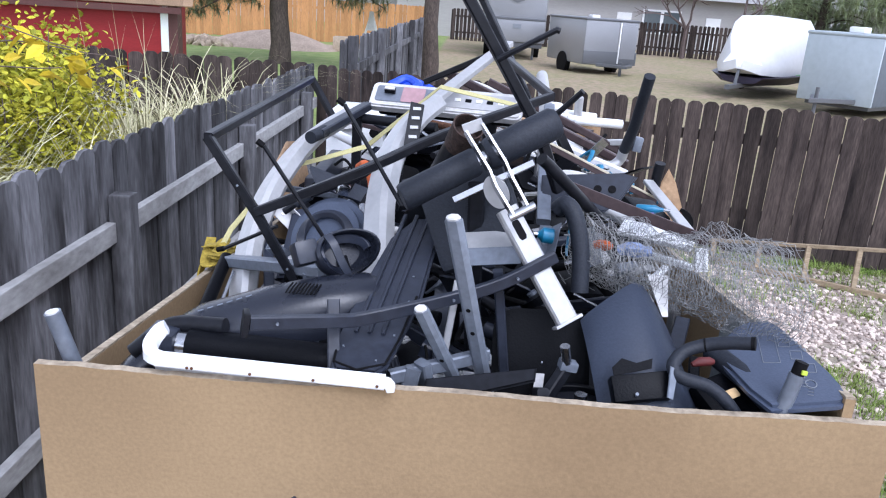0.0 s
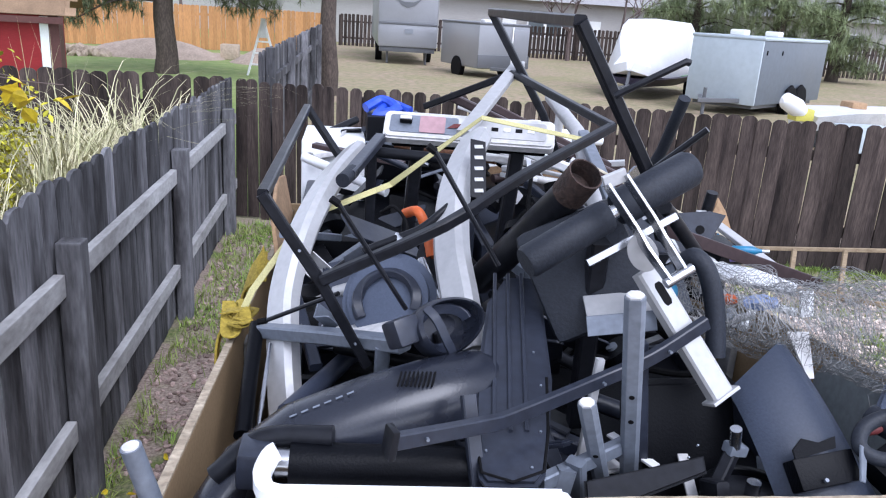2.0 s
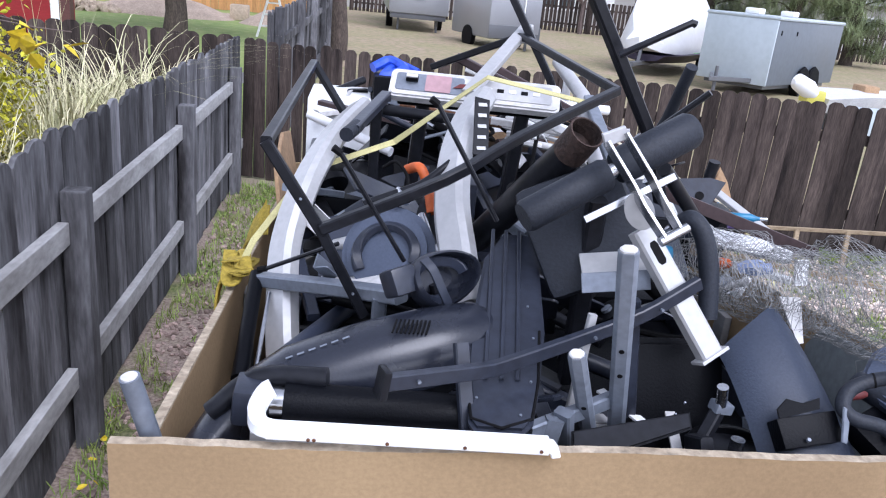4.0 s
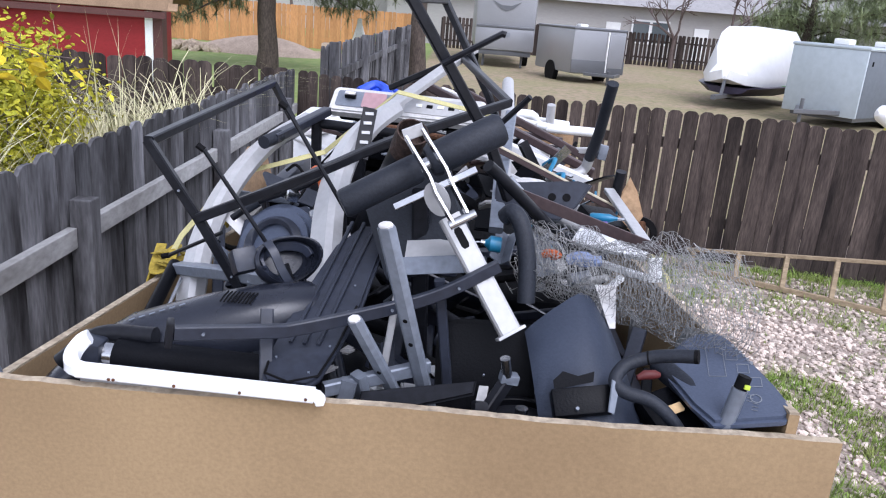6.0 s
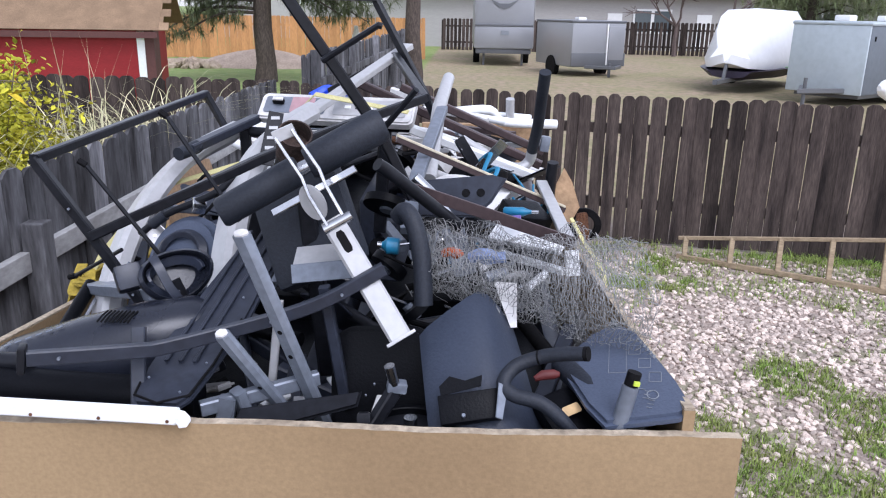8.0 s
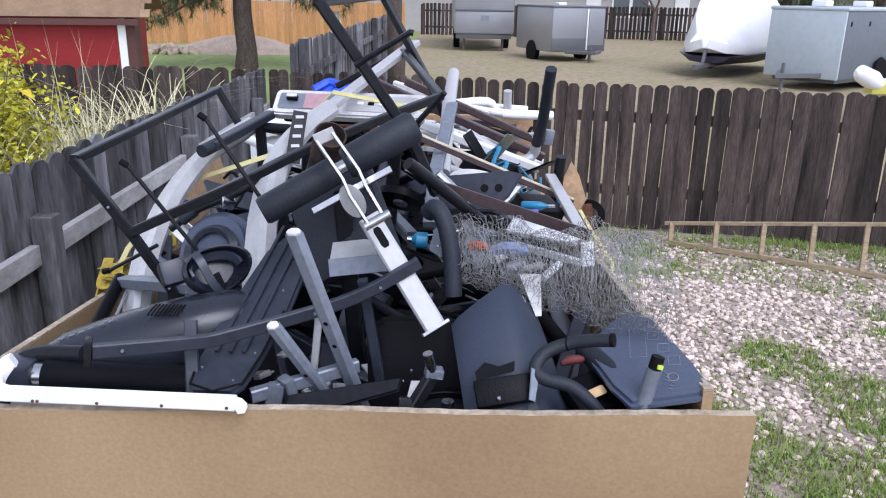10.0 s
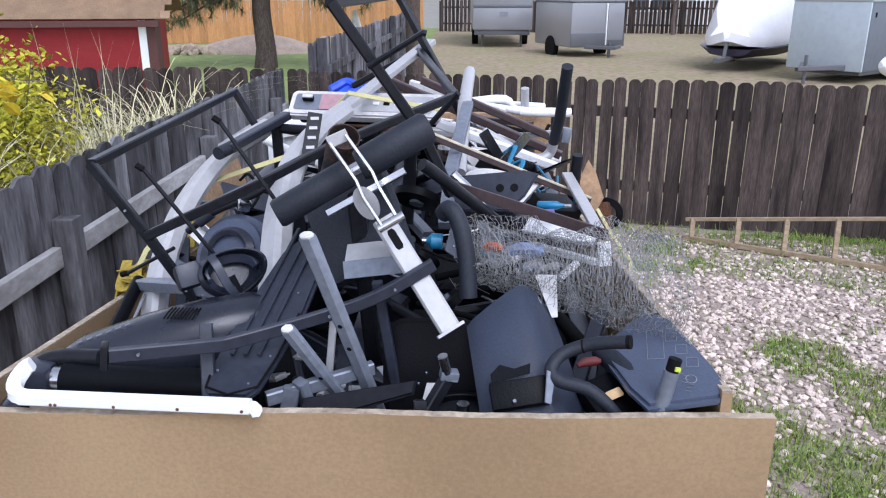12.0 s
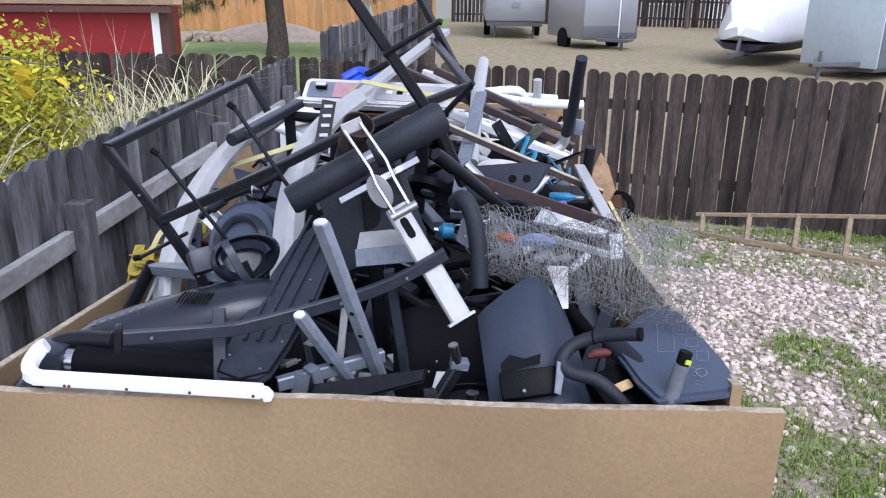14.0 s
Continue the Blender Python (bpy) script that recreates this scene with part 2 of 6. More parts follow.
def block(x0, x1, y0, y1, z0, z1, bevel=0.0):
    return box((x1 - x0, y1 - y0, z1 - z0), pose((x0 + x1) / 2, (y0 + y1) / 2, (z0 + z1) / 2), bevel)


def smooth_path(pts, steps=6):
    """A Catmull-Rom curve through points."""
    p = [Vector(q) for q in pts]
    p = [p[0] * 2 - p[1]] + p + [p[-1] * 2 - p[-2]]
    out = []
    for i in range(1, len(p) - 2):
        for s in range(steps):
            t = s / steps
            out.append(0.5 * (2 * p[i] + (p[i + 1] - p[i - 1]) * t + (2 * p[i - 1] - 5 * p[i] + 4 * p[i + 1] - p[i + 2]) * t * t
                              + (3 * p[i] - p[i - 1] - 3 * p[i + 1] + p[i + 2]) * t ** 3))
    return out + [p[-2]]


def add_sweep(bm, pts, profile, up=(0, 0, 1), taper=None, cap=True):
    """A profile (side, up pairs) drawn along a path."""
    pts = [Vector(p) for p in pts]
    up = Vector(up)
    if abs((pts[-1] - pts[0]).normalized().dot(up.normalized())) > 0.97:
        up = Vector((0, 1, 0)) if abs(up.y) < 0.5 else Vector((1, 0, 0))
    rings = []
    for i, p in enumerate(pts):
        a = (pts[i] - pts[i - 1]).normalized() if i else None
        c = (pts[i + 1] - pts[i]).normalized() if i < len(pts) - 1 else None
        d = ((a or c) + (c or a)).normalized()
        stretch = 1.0 / max(0.5, d.dot(a)) if a and c else 1.0
        side = d.cross(up)
        side = side.normalized() if side.length > 1e-4 else d.orthogonal().normalized()
        u = side.cross(d).normalized()
        k = taper[i] if taper else 1.0
        rings.append([bm.verts.new(p + (side * s * stretch + u * h) * k) for s, h in profile])
    n = len(profile)
    for r, q in zip(rings, rings[1:]):
        for j in range(n):
            bm.faces.new((r[j], r[(j + 1) % n], q[(j + 1) % n], q[j]))
    if cap:
        bm.faces.new(rings[0])
        bm.faces.new(list(reversed(rings[-1])))
    bmesh.ops.recalc_face_normals(bm, faces=bm.faces[:])
    return bm


def circle(r, n=12):
    return [(r * math.cos(2 * math.pi * i / n), r * math.sin(2 * math.pi * i / n)) for i in range(n)]


def rect(w, h, c=0.0):
    """A rectangle with cut corners."""
    c = c or min(w, h) * 0.14
    a, b = w / 2, h / 2
    return [(a - c, -b), (a, -b + c), (a, b - c), (a - c, b), (-a + c, b), (-a, b - c), (-a, -b + c), (-a + c, -b)]


def tube(pts, r, n=12, curve=0):
    return add_sweep(bmesh.new(), smooth_path(pts, curve) if curve else pts, circle(r, n))


def bar(pts, w, h, up=(0, 0, 1), curve=0):
    return add_sweep(bmesh.new(), smooth_path(pts, curve) if curve else pts, rect(w, h), up)


def add_hollow(bm, p0, p1, r, wall=0.004, n=20):
    """A round pipe with an open end at p1."""
    p0, p1 = Vector(p0), Vector(p1)
    d = (p1 - p0).normalized()
    deep = p1 - d * min(0.12, (p1 - p0).length * 0.6)
    s = d.orthogonal().normalized()
    u = d.cross(s)
    rings = []
    for p, q in ((p0, r), (p1, r), (p1, r - wall), (deep, r - wall)):
        rings.append([bm.verts.new(p + s * x + u * y) for x, y in circle(q, n)])
    for a, b in zip(rings, rings[1:]):
        for j in range(n):
            bm.faces.new((a[j], a[(j + 1) % n], b[(j + 1) % n], b[j]))
    bm.faces.new(rings[0])
    bm.faces.new(rings[-1])
    bmesh.ops.recalc_face_normals(bm, faces=bm.faces[:])
    return bm


def slab(outline, thick, m, bevel=0.004):
    """A plate with the given outline in its own plane, at the pose m, its top face at height 0."""
    bm = bmesh.new()
    top = [bm.verts.new((x, y, 0)) for x, y in outline]
    f = bm.faces.new(top)
    r = bmesh.ops.extrude_face_region(bm, geom=[f])
    bmesh.ops.translate(bm, vec=(0, 0, -thick), verts=[v for v in r["geom"] if isinstance(v, bmesh.types.BMVert)])
    bmesh.ops.recalc_face_normals(bm, faces=bm.faces[:])
    if bevel:
        es = [e for e in bm.edges if abs(e.verts[0].co.z - e.verts[1].co.z) < 1e-6]
        bmesh.ops.bevel(bm, geom=es, offset=bevel, segments=2, affect="EDGES")
    bmesh.ops.transform(bm, matrix=m, verts=bm.verts[:])
    return bm


def plane(a, b, c):
    """The pose at a whose x axis runs to b and whose y axis lies on c's side."""
    a, b, c = Vector(a), Vector(b), Vector(c)
    x = (b - a).normalized()
    z = x.cross(c - a).normalized()
    y = z.cross(x)
    return Matrix(((x.x, y.x, z.x, a.x), (x.y, y.y, z.y, a.y), (x.z, y.z, z.z, a.z), (0, 0, 0, 1)))


def ellipse(a, b, n=28, x=0, y=0):
    return [(x + a * math.cos(2 * math.pi * i / n), y + b * math.sin(2 * math.pi * i / n)) for i in range(n)]


def round_rect(w, h, r, k=5):
    out = []
    for cx, cy, a0 in ((w - r, r, -90), (w - r, h - r, 0), (r, h - r, 90), (r, r, 180)):
        out += [(cx + r * math.cos(radians(a0 + 90 * i / k)), cy + r * math.sin(radians(a0 + 90 * i / k))) for i in range(k + 1)]
    return out


# ---- ground ----
bm = bmesh.new()
for x0, x1, y0, y1, nx, ny in ((-1000, 1000, -600, 3000, 2, 2),):
    vs = [[bm.verts.new((x0 + (x1 - x0) * i / nx, y0 + (y1 - y0) * j / ny, 0)) for i in range(nx + 1)] for j in range(ny + 1)]
    for j in range(ny):
        for i in range(nx):
            bm.faces.new((vs[j][i], vs[j][i + 1], vs[j + 1][i + 1], vs[j + 1][i]))
ground = part("ground", bm, GROUND, smooth=False)
tagged(ground, "bare soil and patchy grass yard with a dirt lot", "ground", kind="structure")

# ---- fences ----
def picket_mesh(w, h, seed, thick=0.018, dome=0.03):
    """A board with a rounded top, slightly cupped and uneven."""
    r = random.Random(seed)
    bm = bmesh.new()
    out = [(-w / 2, 0), (w / 2, 0), (w / 2, h - dome), (w / 2 - 0.16 * w, h - dome * 0.3), (w * 0.2, h), (-w * 0.2, h), (-w / 2 + 0.16 * w, h - dome * 0.3), (-w / 2, h - dome)]
    lean = r.uniform(-0.006, 0.006)
    front = [bm.verts.new((x + lean * y, -thick / 2 + r.uniform(-0.002, 0.002), y)) for x, y in out]
    back = [bm.verts.new((x + lean * y, thick / 2, y)) for x, y in out]
    bm.faces.new(front)
    bm.faces.new(list(reversed(back)))
    n = len(out)
    for i in range(n):
        bm.faces.new((front[i], back[i], back[(i + 1) % n], front[(i + 1) % n]))
    bmesh.ops.recalc_face_normals(bm, faces=bm.faces[:])
    return bm


def picket_fence(name, label, p0, p1, height, mat, spacing, width, post_every, post_side, rails, rail_mat, post_top, seed, first_post=0.0, ground_z=0.0):
    """Boards, posts and rails on the line from p0 to p1; post_side: +1 puts posts and rails on the right hand side of the line."""
    p0, p1 = Vector((*p0, ground_z)), Vector((*p1, ground_z))
    d = (p1 - p0).normalized()
    yaw = math.degrees(math.atan2(d.y, d.x))
    length = (p1 - p0).length
    side = Vector((d.y, -d.x, 0)) * post_side
    ob = thing(name, p0, label, "fence", kind="structure")
    r = random.Random(seed)
    meshes = {}
    s = spacing(0) / 2 if callable(spacing) else spacing / 2
    while s < length:
        sp = spacing(s) if callable(spacing) else spacing
        w = width(s) if callable(width) else width
        key = (round(w, 3), r.randrange(4))
        if key not in meshes:
            meshes[key] = mesh_of("picket", picket_mesh(w, height, seed * 10 + key[1]), mat)
        o = new("picket", meshes[key])
        o.parent = ob
        c = p0 + d * s + Vector((0, 0, r.uniform(0.0, 0.025)))
        o.matrix_world = pose(c.x, c.y, c.z, r.uniform(-0.5, 0.5), r.uniform(-0.6, 0.6), yaw + r.uniform(-1.5, 1.5))
        s += sp
    k = first_post
    while k < length:
        c = p0 + d * k + side * 0.066
        bmp = box((0.09, 0.09, post_top), pose(c.x, c.y, ground_z + post_top / 2, 0, 0, yaw), 0.006)
        part("post", bmp, mat, ob, smooth=False)
        k2 = min(k + post_every, length)
        for z in rails:
            a, b = p0 + d * (k + 0.046) + side * 0.031, p0 + d * (k2 - 0.046) + side * 0.031
            if (b - a).length > 0.2:
                mid = (a + b) / 2
                part("rail", box(((b - a).length, 0.04, 0.088), pose(mid.x, mid.y, ground_z + z, 0, 0, yaw), 0.004), rail_mat, ob, "pale weathered rail", smooth=False)
        k += post_every
    return ob


picket_fence("fence_left", "weathered grey wooden picket fence with posts and rails", (-1.30, -1.95), (-1.30, 6.42), 1.285, GREY_WOOD, 0.146, 0.141, 1.915, 1, (0.33, 0.93), RAIL_WOOD, 1.09, 3, first_post=0.05)
back_gap = lambda s: 0.118 if s < 3.35 else 0.126
back_w = lambda s: 0.101 if s < 3.35 else 0.121
picket_fence("fence_back", "dark brown wooden picket fence with gaps between boards", (-1.27, 6.345), (7.5, 4.32), 1.27, BROWN_WOOD, back_gap, back_w, 2.35, -1, (0.35, 1.0), BROWN_WOOD, 1.2, 5, first_post=1.15)
picket_fence("fence_side", "dark weathered wooden fence with dog-eared boards", (-9.5, 6.6), (-1.32, 6.46), 1.27, BROWN_WOOD, 0.148, 0.142, 2.4, -1, (0.35, 1.0), BROWN_WOOD, 1.2, 7)
picket_fence("fence_lot", "grey wooden fence running along the dirt lot", (-1.05, 6.45), (-0.95, 17.0), 1.5, GREY_WOOD, 0.15, 0.142, 2.4, 1, (0.4, 1.2), GREY_WOOD, 1.55, 9, first_post=0.3)

# ---- far things beyond the fences ----
def shed():
    t = thing("garden_shed", (0, 0, 0), "barn-red garden shed with white trim and brown shingle roof", "shed")
    x1, y0, eave = -4.98, 12.2, 1.52
    part("wall", block(-10.2, x1, y0, y0 + 3.2, 0, eave + 0.1), RED_SIDING, t, smooth=False)
    part("corner_trim", block(x1 - 0.03, x1 + 0.09, y0 - 0.03, y0 + 0.04, 0, eave), TRIM_WHITE, t, "white corner board", smooth=False)
    part("side_wall", block(x1 + 0.09, x1 + 0.24, y0 + 0.0, y0 + 0.6, 0, eave + 0.05), DARK_SIDE, t, "dark red-brown side wall", smooth=False)
    part("fascia", block(-10.4, x1 + 0.32, y0 - 0.2, y0 - 0.16, eave - 0.1, eave), DARK_SIDE, t, "dark eave board", smooth=False)
    roof = part("roof", add_sweep(bmesh.new(), [(-10.4, y0 - 0.16, eave + 0.03), (x1 + 0.35, y0 - 0.16, eave + 0.03)], [(-0.0, 0), (-1.8, 1.25), (-3.5, 0.05), (-1.8, 1.1)]), SHINGLE, t, smooth=False)
    r = random.Random(4)
    kinds = [(w, mesh_of("shingle", box((w - 0.008, 0.2, 0.012 + 0.002 * k), Matrix()), SHINGLE)) for k, w in enumerate((0.16, 0.2, 0.24, 0.28))]
    for j in range(11):
        x = -10.4 + r.uniform(-0.15, 0)
        while x < x1 + 0.3:
            w, me = r.choice(kinds)
            o = new("shingle", me)
            o.parent = roof
            o.matrix_basis = pose(x + w / 2, y0 - 0.06 + j * 0.155, eave + 0.08 + j * 0.108 + r.uniform(0, 0.006), 35, 0, 0)
            x += w
    corner = Vector((x1, y0, 0))
    t.matrix_world = Matrix.Translation(corner) @ pose(0, 0, 0, 0, 0, 13) @ Matrix.Translation(-corner)
    return t


def motorhome():
    t = thing("motorhome", (0, 0, 0), "tall grey motorhome parked with its rear end on jacks", "motorhome")
    x0, x1, y0, y1 = 0.72, 2.95, 28.6, 36.0
    part("body", block(x0, x1, y0, y1, 0.62, 3.75, 0.18), RV_GREY, t)
    part("bumper", block(x0 + 0.02, x1 - 0.02, y0 - 0.10, y0 + 0.1, 0.62, 1.45, 0.09), RV_GREY, t)
    part("trim_band", block(x0 + 0.05, x1 - 0.05, y0 - 0.115, y0 - 0.04, 1.42, 1.5, 0.02), RV_DARK, t, "dark trim band")
    part("licence_plate", block(1.72, 2.02, y0 - 0.125, y0 - 0.10, 1.12, 1.28), PRINT, t, "pale blank plate", smooth=False)
    part("lower_skirt", block(x0 + 0.1, x1 - 0.1, y0 - 0.02, y0 + 0.5, 0.45, 0.62, 0.02), RV_DARK, t)
    for x in (x0 + 0.4, x1 - 0.4):
        part("jack", tube([(x, y0 + 0.3, 0.02), (x, y0 + 0.3, 0.6)], 0.045, 8), RV_DARK, t, "steel jack leg")
    for x in (x0 + 0.15, x1 - 0.15):
        part("wheel", tube([(x - 0.12, y0 + 2.2, 0.4), (x + 0.12, y0 + 2.2, 0.4)], 0.4, 20), RUBBER, t)
    # the maker's name and its emblem, as plain shapes
    part("badge", block(1.35, 2.35, y0 - 0.03, y0 + 0.02, 2.45, 2.6, 0.02), PRINT, t, "pale badge bar")
    part("emblem", slab([(0, 0.25), (0.35, 0.1), (0.7, 0.1), (1.05, 0.25), (0.75, -0.02), (0.52, -0.1), (0.3, -0.02)], 0.03, plane((1.3, y0 - 0.03, 2.12), (2.3, y0 - 0.03, 2.12), (1.3, y0 - 0.03, 3.0))), RV_DARK, t, "dark emblem shape")
    return t


def cargo_trailer():
    t = thing("cargo_trailer", (0, 0, 0), "small grey enclosed cargo trailer with a rear door", "trailer")
    c = Matrix.Translation((4.65, 24.4, 0)) @ pose(0, 0, 0, 0, 0, 20) @ Matrix.Scale(0.74, 4)
    part("body", box((2.55, 3.6, 1.85), c @ pose(0, 1.8, 1.33), 0.08), RV_GREY, t)
    part("roof_cap", box((2.6, 3.65, 0.1), c @ pose(0, 1.8, 2.28), 0.04), RV_DARK, t)
    part("lower_panel", box((2.57, 0.05, 0.55), c @ pose(0, -0.01, 0.72), 0.01), RV_DARK, t, "dark stone guard")
    part("side_door", box((0.75, 0.05, 1.4), c @ pose(0.82, -0.02, 1.4), 0.02), RV_GREY, t)
    part("door_frame", box((0.06, 0.07, 1.7), c @ pose(0.38, -0.03, 1.35), 0.01), TRIM_WHITE, t, "white corner strip")
    part("vent", box((0.4, 0.4, 0.14), c @ pose(-0.3, 1.2, 2.38), 0.04), TRIM_WHITE, t, "white roof vent")
    part("jack", tube([c @ Vector((0.3, -0.5, 0.02)), c @ Vector((0.3, -0.5, 0.6))], 0.05, 8), RV_DARK, t)
    part("coupler", bar([c @ Vector((-0.6, 0, 0.42)), c @ Vector((0.3, -0.9, 0.42)), c @ Vector((1.1, 0, 0.42))], 0.1, 0.1), RV_DARK, t)
    part("wheel", tube([c @ Vector((-1.32, 1.9, 0.35)), c @ Vector((-1.1, 1.9, 0.35))], 0.35, 18), RUBBER, t)
    part("wheel", tube([c @ Vector((1.32, 1.9, 0.35)), c @ Vector((1.1, 1.9, 0.35))], 0.35, 18), RUBBER, t)
    return t


def boat():
    t = thing("boat", (0, 0, 0), "boat under white shrink wrap on a trailer", "boat")
    c = Matrix.Translation((7.85, 20.6, 0)) @ pose(0, 0, 0, 0, 0, -34) @ Matrix.Scale(0.82, 4)
    bm = bmesh.new()
    secs = []
    for y, w, z0, z1, k in ((-1.6, 0.12, 0.95, 1.05, 0.5), (-1.25, 0.62, 0.8, 1.45, 0.66), (-0.6, 1.0, 0.75, 1.95, 0.7), (0.2, 1.2, 0.74, 2.4, 0.72), (1.2, 1.28, 0.72, 2.62, 0.74), (2.6, 1.3, 0.72, 2.6, 0.74), (3.8, 1.28, 0.72, 2.2, 0.78), (4.6, 1.2, 0.75, 1.75, 0.8), (5.0, 1.1, 0.78, 1.3, 0.8)):
        secs.append([bm.verts.new(c @ Vector((sx * w, y, z))) for sx, z in ((-0.92, z0), (-1, z0 + 0.28), (-k, z1 - 0.06), (0, z1), (k, z1 - 0.06), (1, z0 + 0.28), (0.92, z0))])
    for a, b in zip(secs, secs[1:]):
        for j in range(6):
            bm.faces.new((a[j], a[j + 1], b[j + 1], b[j]))
        bm.faces.new((a[6], a[0], b[0], b[6]))
    bm.faces.new(secs[0])
    bm.faces.new(secs[-1])
    bmesh.ops.recalc_face_normals(bm, faces=bm.faces[:])
    part("wrap", bm, WRAP, t, "white plastic shrink wrap")
    hull = [(-1.2, 0.5), (-0.4, 0.42), (0.9, 0.38), (2.4, 0.38), (5.0, 0.4)]
    part("hull", add_sweep(bmesh.new(), [c @ Vector((0, y, 0.62)) for y, _ in hull], [(-1.15, 0.12), (-0.8, -0.15), (0, -0.26), (0.8, -0.15), (1.15, 0.12)], taper=(0.5, 0.85, 1, 1, 1)), HULL, t, "dark purple hull")
    part("stripe", box((2.45, 3.6, 0.06), c @ pose(0, 2.8, 0.75), 0.01), material("green_stripe_paint", (0.10, 0.36, 0.07), 0.5, 0, 0.2, 4, bump=0), t, "green stripe along the hull")
    part("trailer_frame", bar([c @ Vector((0, -2.5, 0.42)), c @ Vector((0, 4.5, 0.36))], 0.12, 0.12), RV_DARK, t)
    part("winch_post", bar([c @ Vector((0, -1.7, 0.42)), c @ Vector((0, -1.5, 0.95))], 0.08, 0.08), RV_DARK, t)
    for sx in (-1, 1):
        part("wheel", tube([c @ Vector((sx * 1.0, 3.0, 0.32)), c @ Vector((sx * 1.22, 3.0, 0.32))], 0.32, 18), RUBBER, t)
    return t


def box_trailer():
    t = thing("enclosed_trailer", (0, 0, 0), "large pale enclosed trailer with white roof vents", "trailer")
    c = Matrix.Translation((8.15, 18.1, 0)) @ pose(0, 0, 0, 0, 0, -50) @ Matrix.Scale(0.86, 4)
    w, ln = 2.05, 5.0
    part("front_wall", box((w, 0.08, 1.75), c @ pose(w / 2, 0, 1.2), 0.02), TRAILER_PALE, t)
    # the body is coloured darker than the front wall and roof
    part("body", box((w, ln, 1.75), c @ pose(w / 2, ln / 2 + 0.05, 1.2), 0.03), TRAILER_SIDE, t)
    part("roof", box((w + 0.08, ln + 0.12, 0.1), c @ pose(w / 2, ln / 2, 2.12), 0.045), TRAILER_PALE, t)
    for y in (0.7, 3.2):
        part("vent", box((0.42, 0.42, 0.16), c @ pose(w / 2, y, 2.25), 0.04), TRIM_WHITE, t, "white roof vent")
    for y in (2.4, 3.2):
        part("wheel", tube([c @ Vector((w - 0.12, y, 0.36)), c @ Vector((w + 0.12, y, 0.36))], 0.36, 18), RUBBER, t)
        part("fender", tube([c @ Vector((w + 0.06, y + 0.42 * math.cos(a), 0.38 + 0.42 * math.sin(a))) for a in (0.1, 0.8, 1.57, 2.3, 3.0)], 0.05, 6), RUBBER, t)
    for y in (0.3, 1.4):
        part("marker_lamp", box((0.03, 0.05, 0.12), c @ pose(w + 0.005, y, 1.75)), RUBBER, t)
    part("coupler", bar([c @ Vector((0.4, 0.1, 0.42)), c @ Vector((w / 2, -1.2, 0.42)), c @ Vector((w - 0.4, 0.1, 0.42))], 0.09, 0.11), RV_DARK, t)
    part("jack", tube([c @ Vector((w / 2, -0.95, 0.02)), c @ Vector((w / 2, -0.95, 0.75))], 0.045, 8), RV_DARK, t)
    part("chassis", box((w - 0.3, ln - 0.4, 0.12), c @ pose(w / 2, ln / 2, 0.27)), RV_DARK, t)
    return t


def house():
    t = thing("house", (0, 0, 0), "long grey-sided house with white doors and windows", "house")
    y0 = 44.0
    part("wall", block(-4, 34, y0, y0 + 9, 0, 2.9), SIDING, t, smooth=False)
    part("roof", add_sweep(bmesh.new(), [(-4.6, y0 + 4.5, 2.85), (34.6, y0 + 4.5, 2.85)], [(5.2, 0), (0, 2.4), (-5.2, 0), (0, -0.1)]), ROOF_GREY, t, smooth=False)
    for x, w, z0, z1 in ((2.3, 0.9, 0.1, 2.0), (3.3, 0.7, 0.1, 2.0), (8.2, 0.8, 0.1, 1.95), (13.1, 0.8, 0.1, 1.95), (24.0, 0.9, 0.1, 2.0)):
        d = part("door", block(x, x + w, y0 - 0.06, y0 - 0.01, z0, z1), TRIM_WHITE, t, "white door", smooth=False)
        part("door_handle", block(x + w - 0.12, x + w - 0.06, y0 - 0.12, y0 - 0.06, 1.0, 1.1), RV_DARK, d, smooth=False)
    for x, w in ((9.6, 2.1), (19.0, 1.8), (28.0, 1.8)):
        f = part("window", block(x, x + w, y0 - 0.07, y0 - 0.01, 0.9, 2.2), TRIM_WHITE, t, "white framed window", smooth=False)
        for i in range(2):
            part("pane", block(x + 0.1 + i * w / 2, x + w / 2 - 0.08 + i * w / 2, y0 - 0.09, y0 - 0.072, 1.0, 2.1), PANE, f, smooth=False)
    return t


def far_house():
    t = thing("distant_house", (0, 0, 0), "pale grey two-storey house far behind the cedar fence", "house")
    part("wall", block(-16, -3, 52, 60, 0, 4.4), SIDING, t, smooth=False)
    part("roof", add_sweep(bmesh.new(), [(-16.6, 56, 4.4), (-2.4, 56, 4.4)], [(4.6, 0), (0, 2.4), (-4.6, 0), (0, -0.1)]), ROOF_GREY, t, smooth=False)
    for x in (-14, -10.5, -6.5):
        w = part("window", block(x, x + 1.4, 51.93, 51.99, 2.2, 3.6), TRIM_WHITE, t, "white framed window", smooth=False)
        part("pane", block(x + 0.12, x + 1.28, 51.9, 51.925, 2.32, 3.48), PANE, w, smooth=False)
    return t


shed()
motorhome()
cargo_trailer()
boat()
box_trailer()
house()
far_house()
picket_fence("fence_cedar", "orange-brown cedar board fence behind a lawn", (-15.0, 29.5), (-1.2, 31.5), 1.62, CEDAR, 0.155, 0.15, 2.4, -1, (0.4, 1.3), CEDAR, 1.5, 11)
picket_fence("fence_far", "dark brown picket fence in front of the house", (-0.8, 40.5), (31.0, 35.5), 1.55, BROWN_WOOD, 0.2, 0.15, 2.4, -1, (0.4, 1.2), BROWN_WOOD, 1.5, 13)

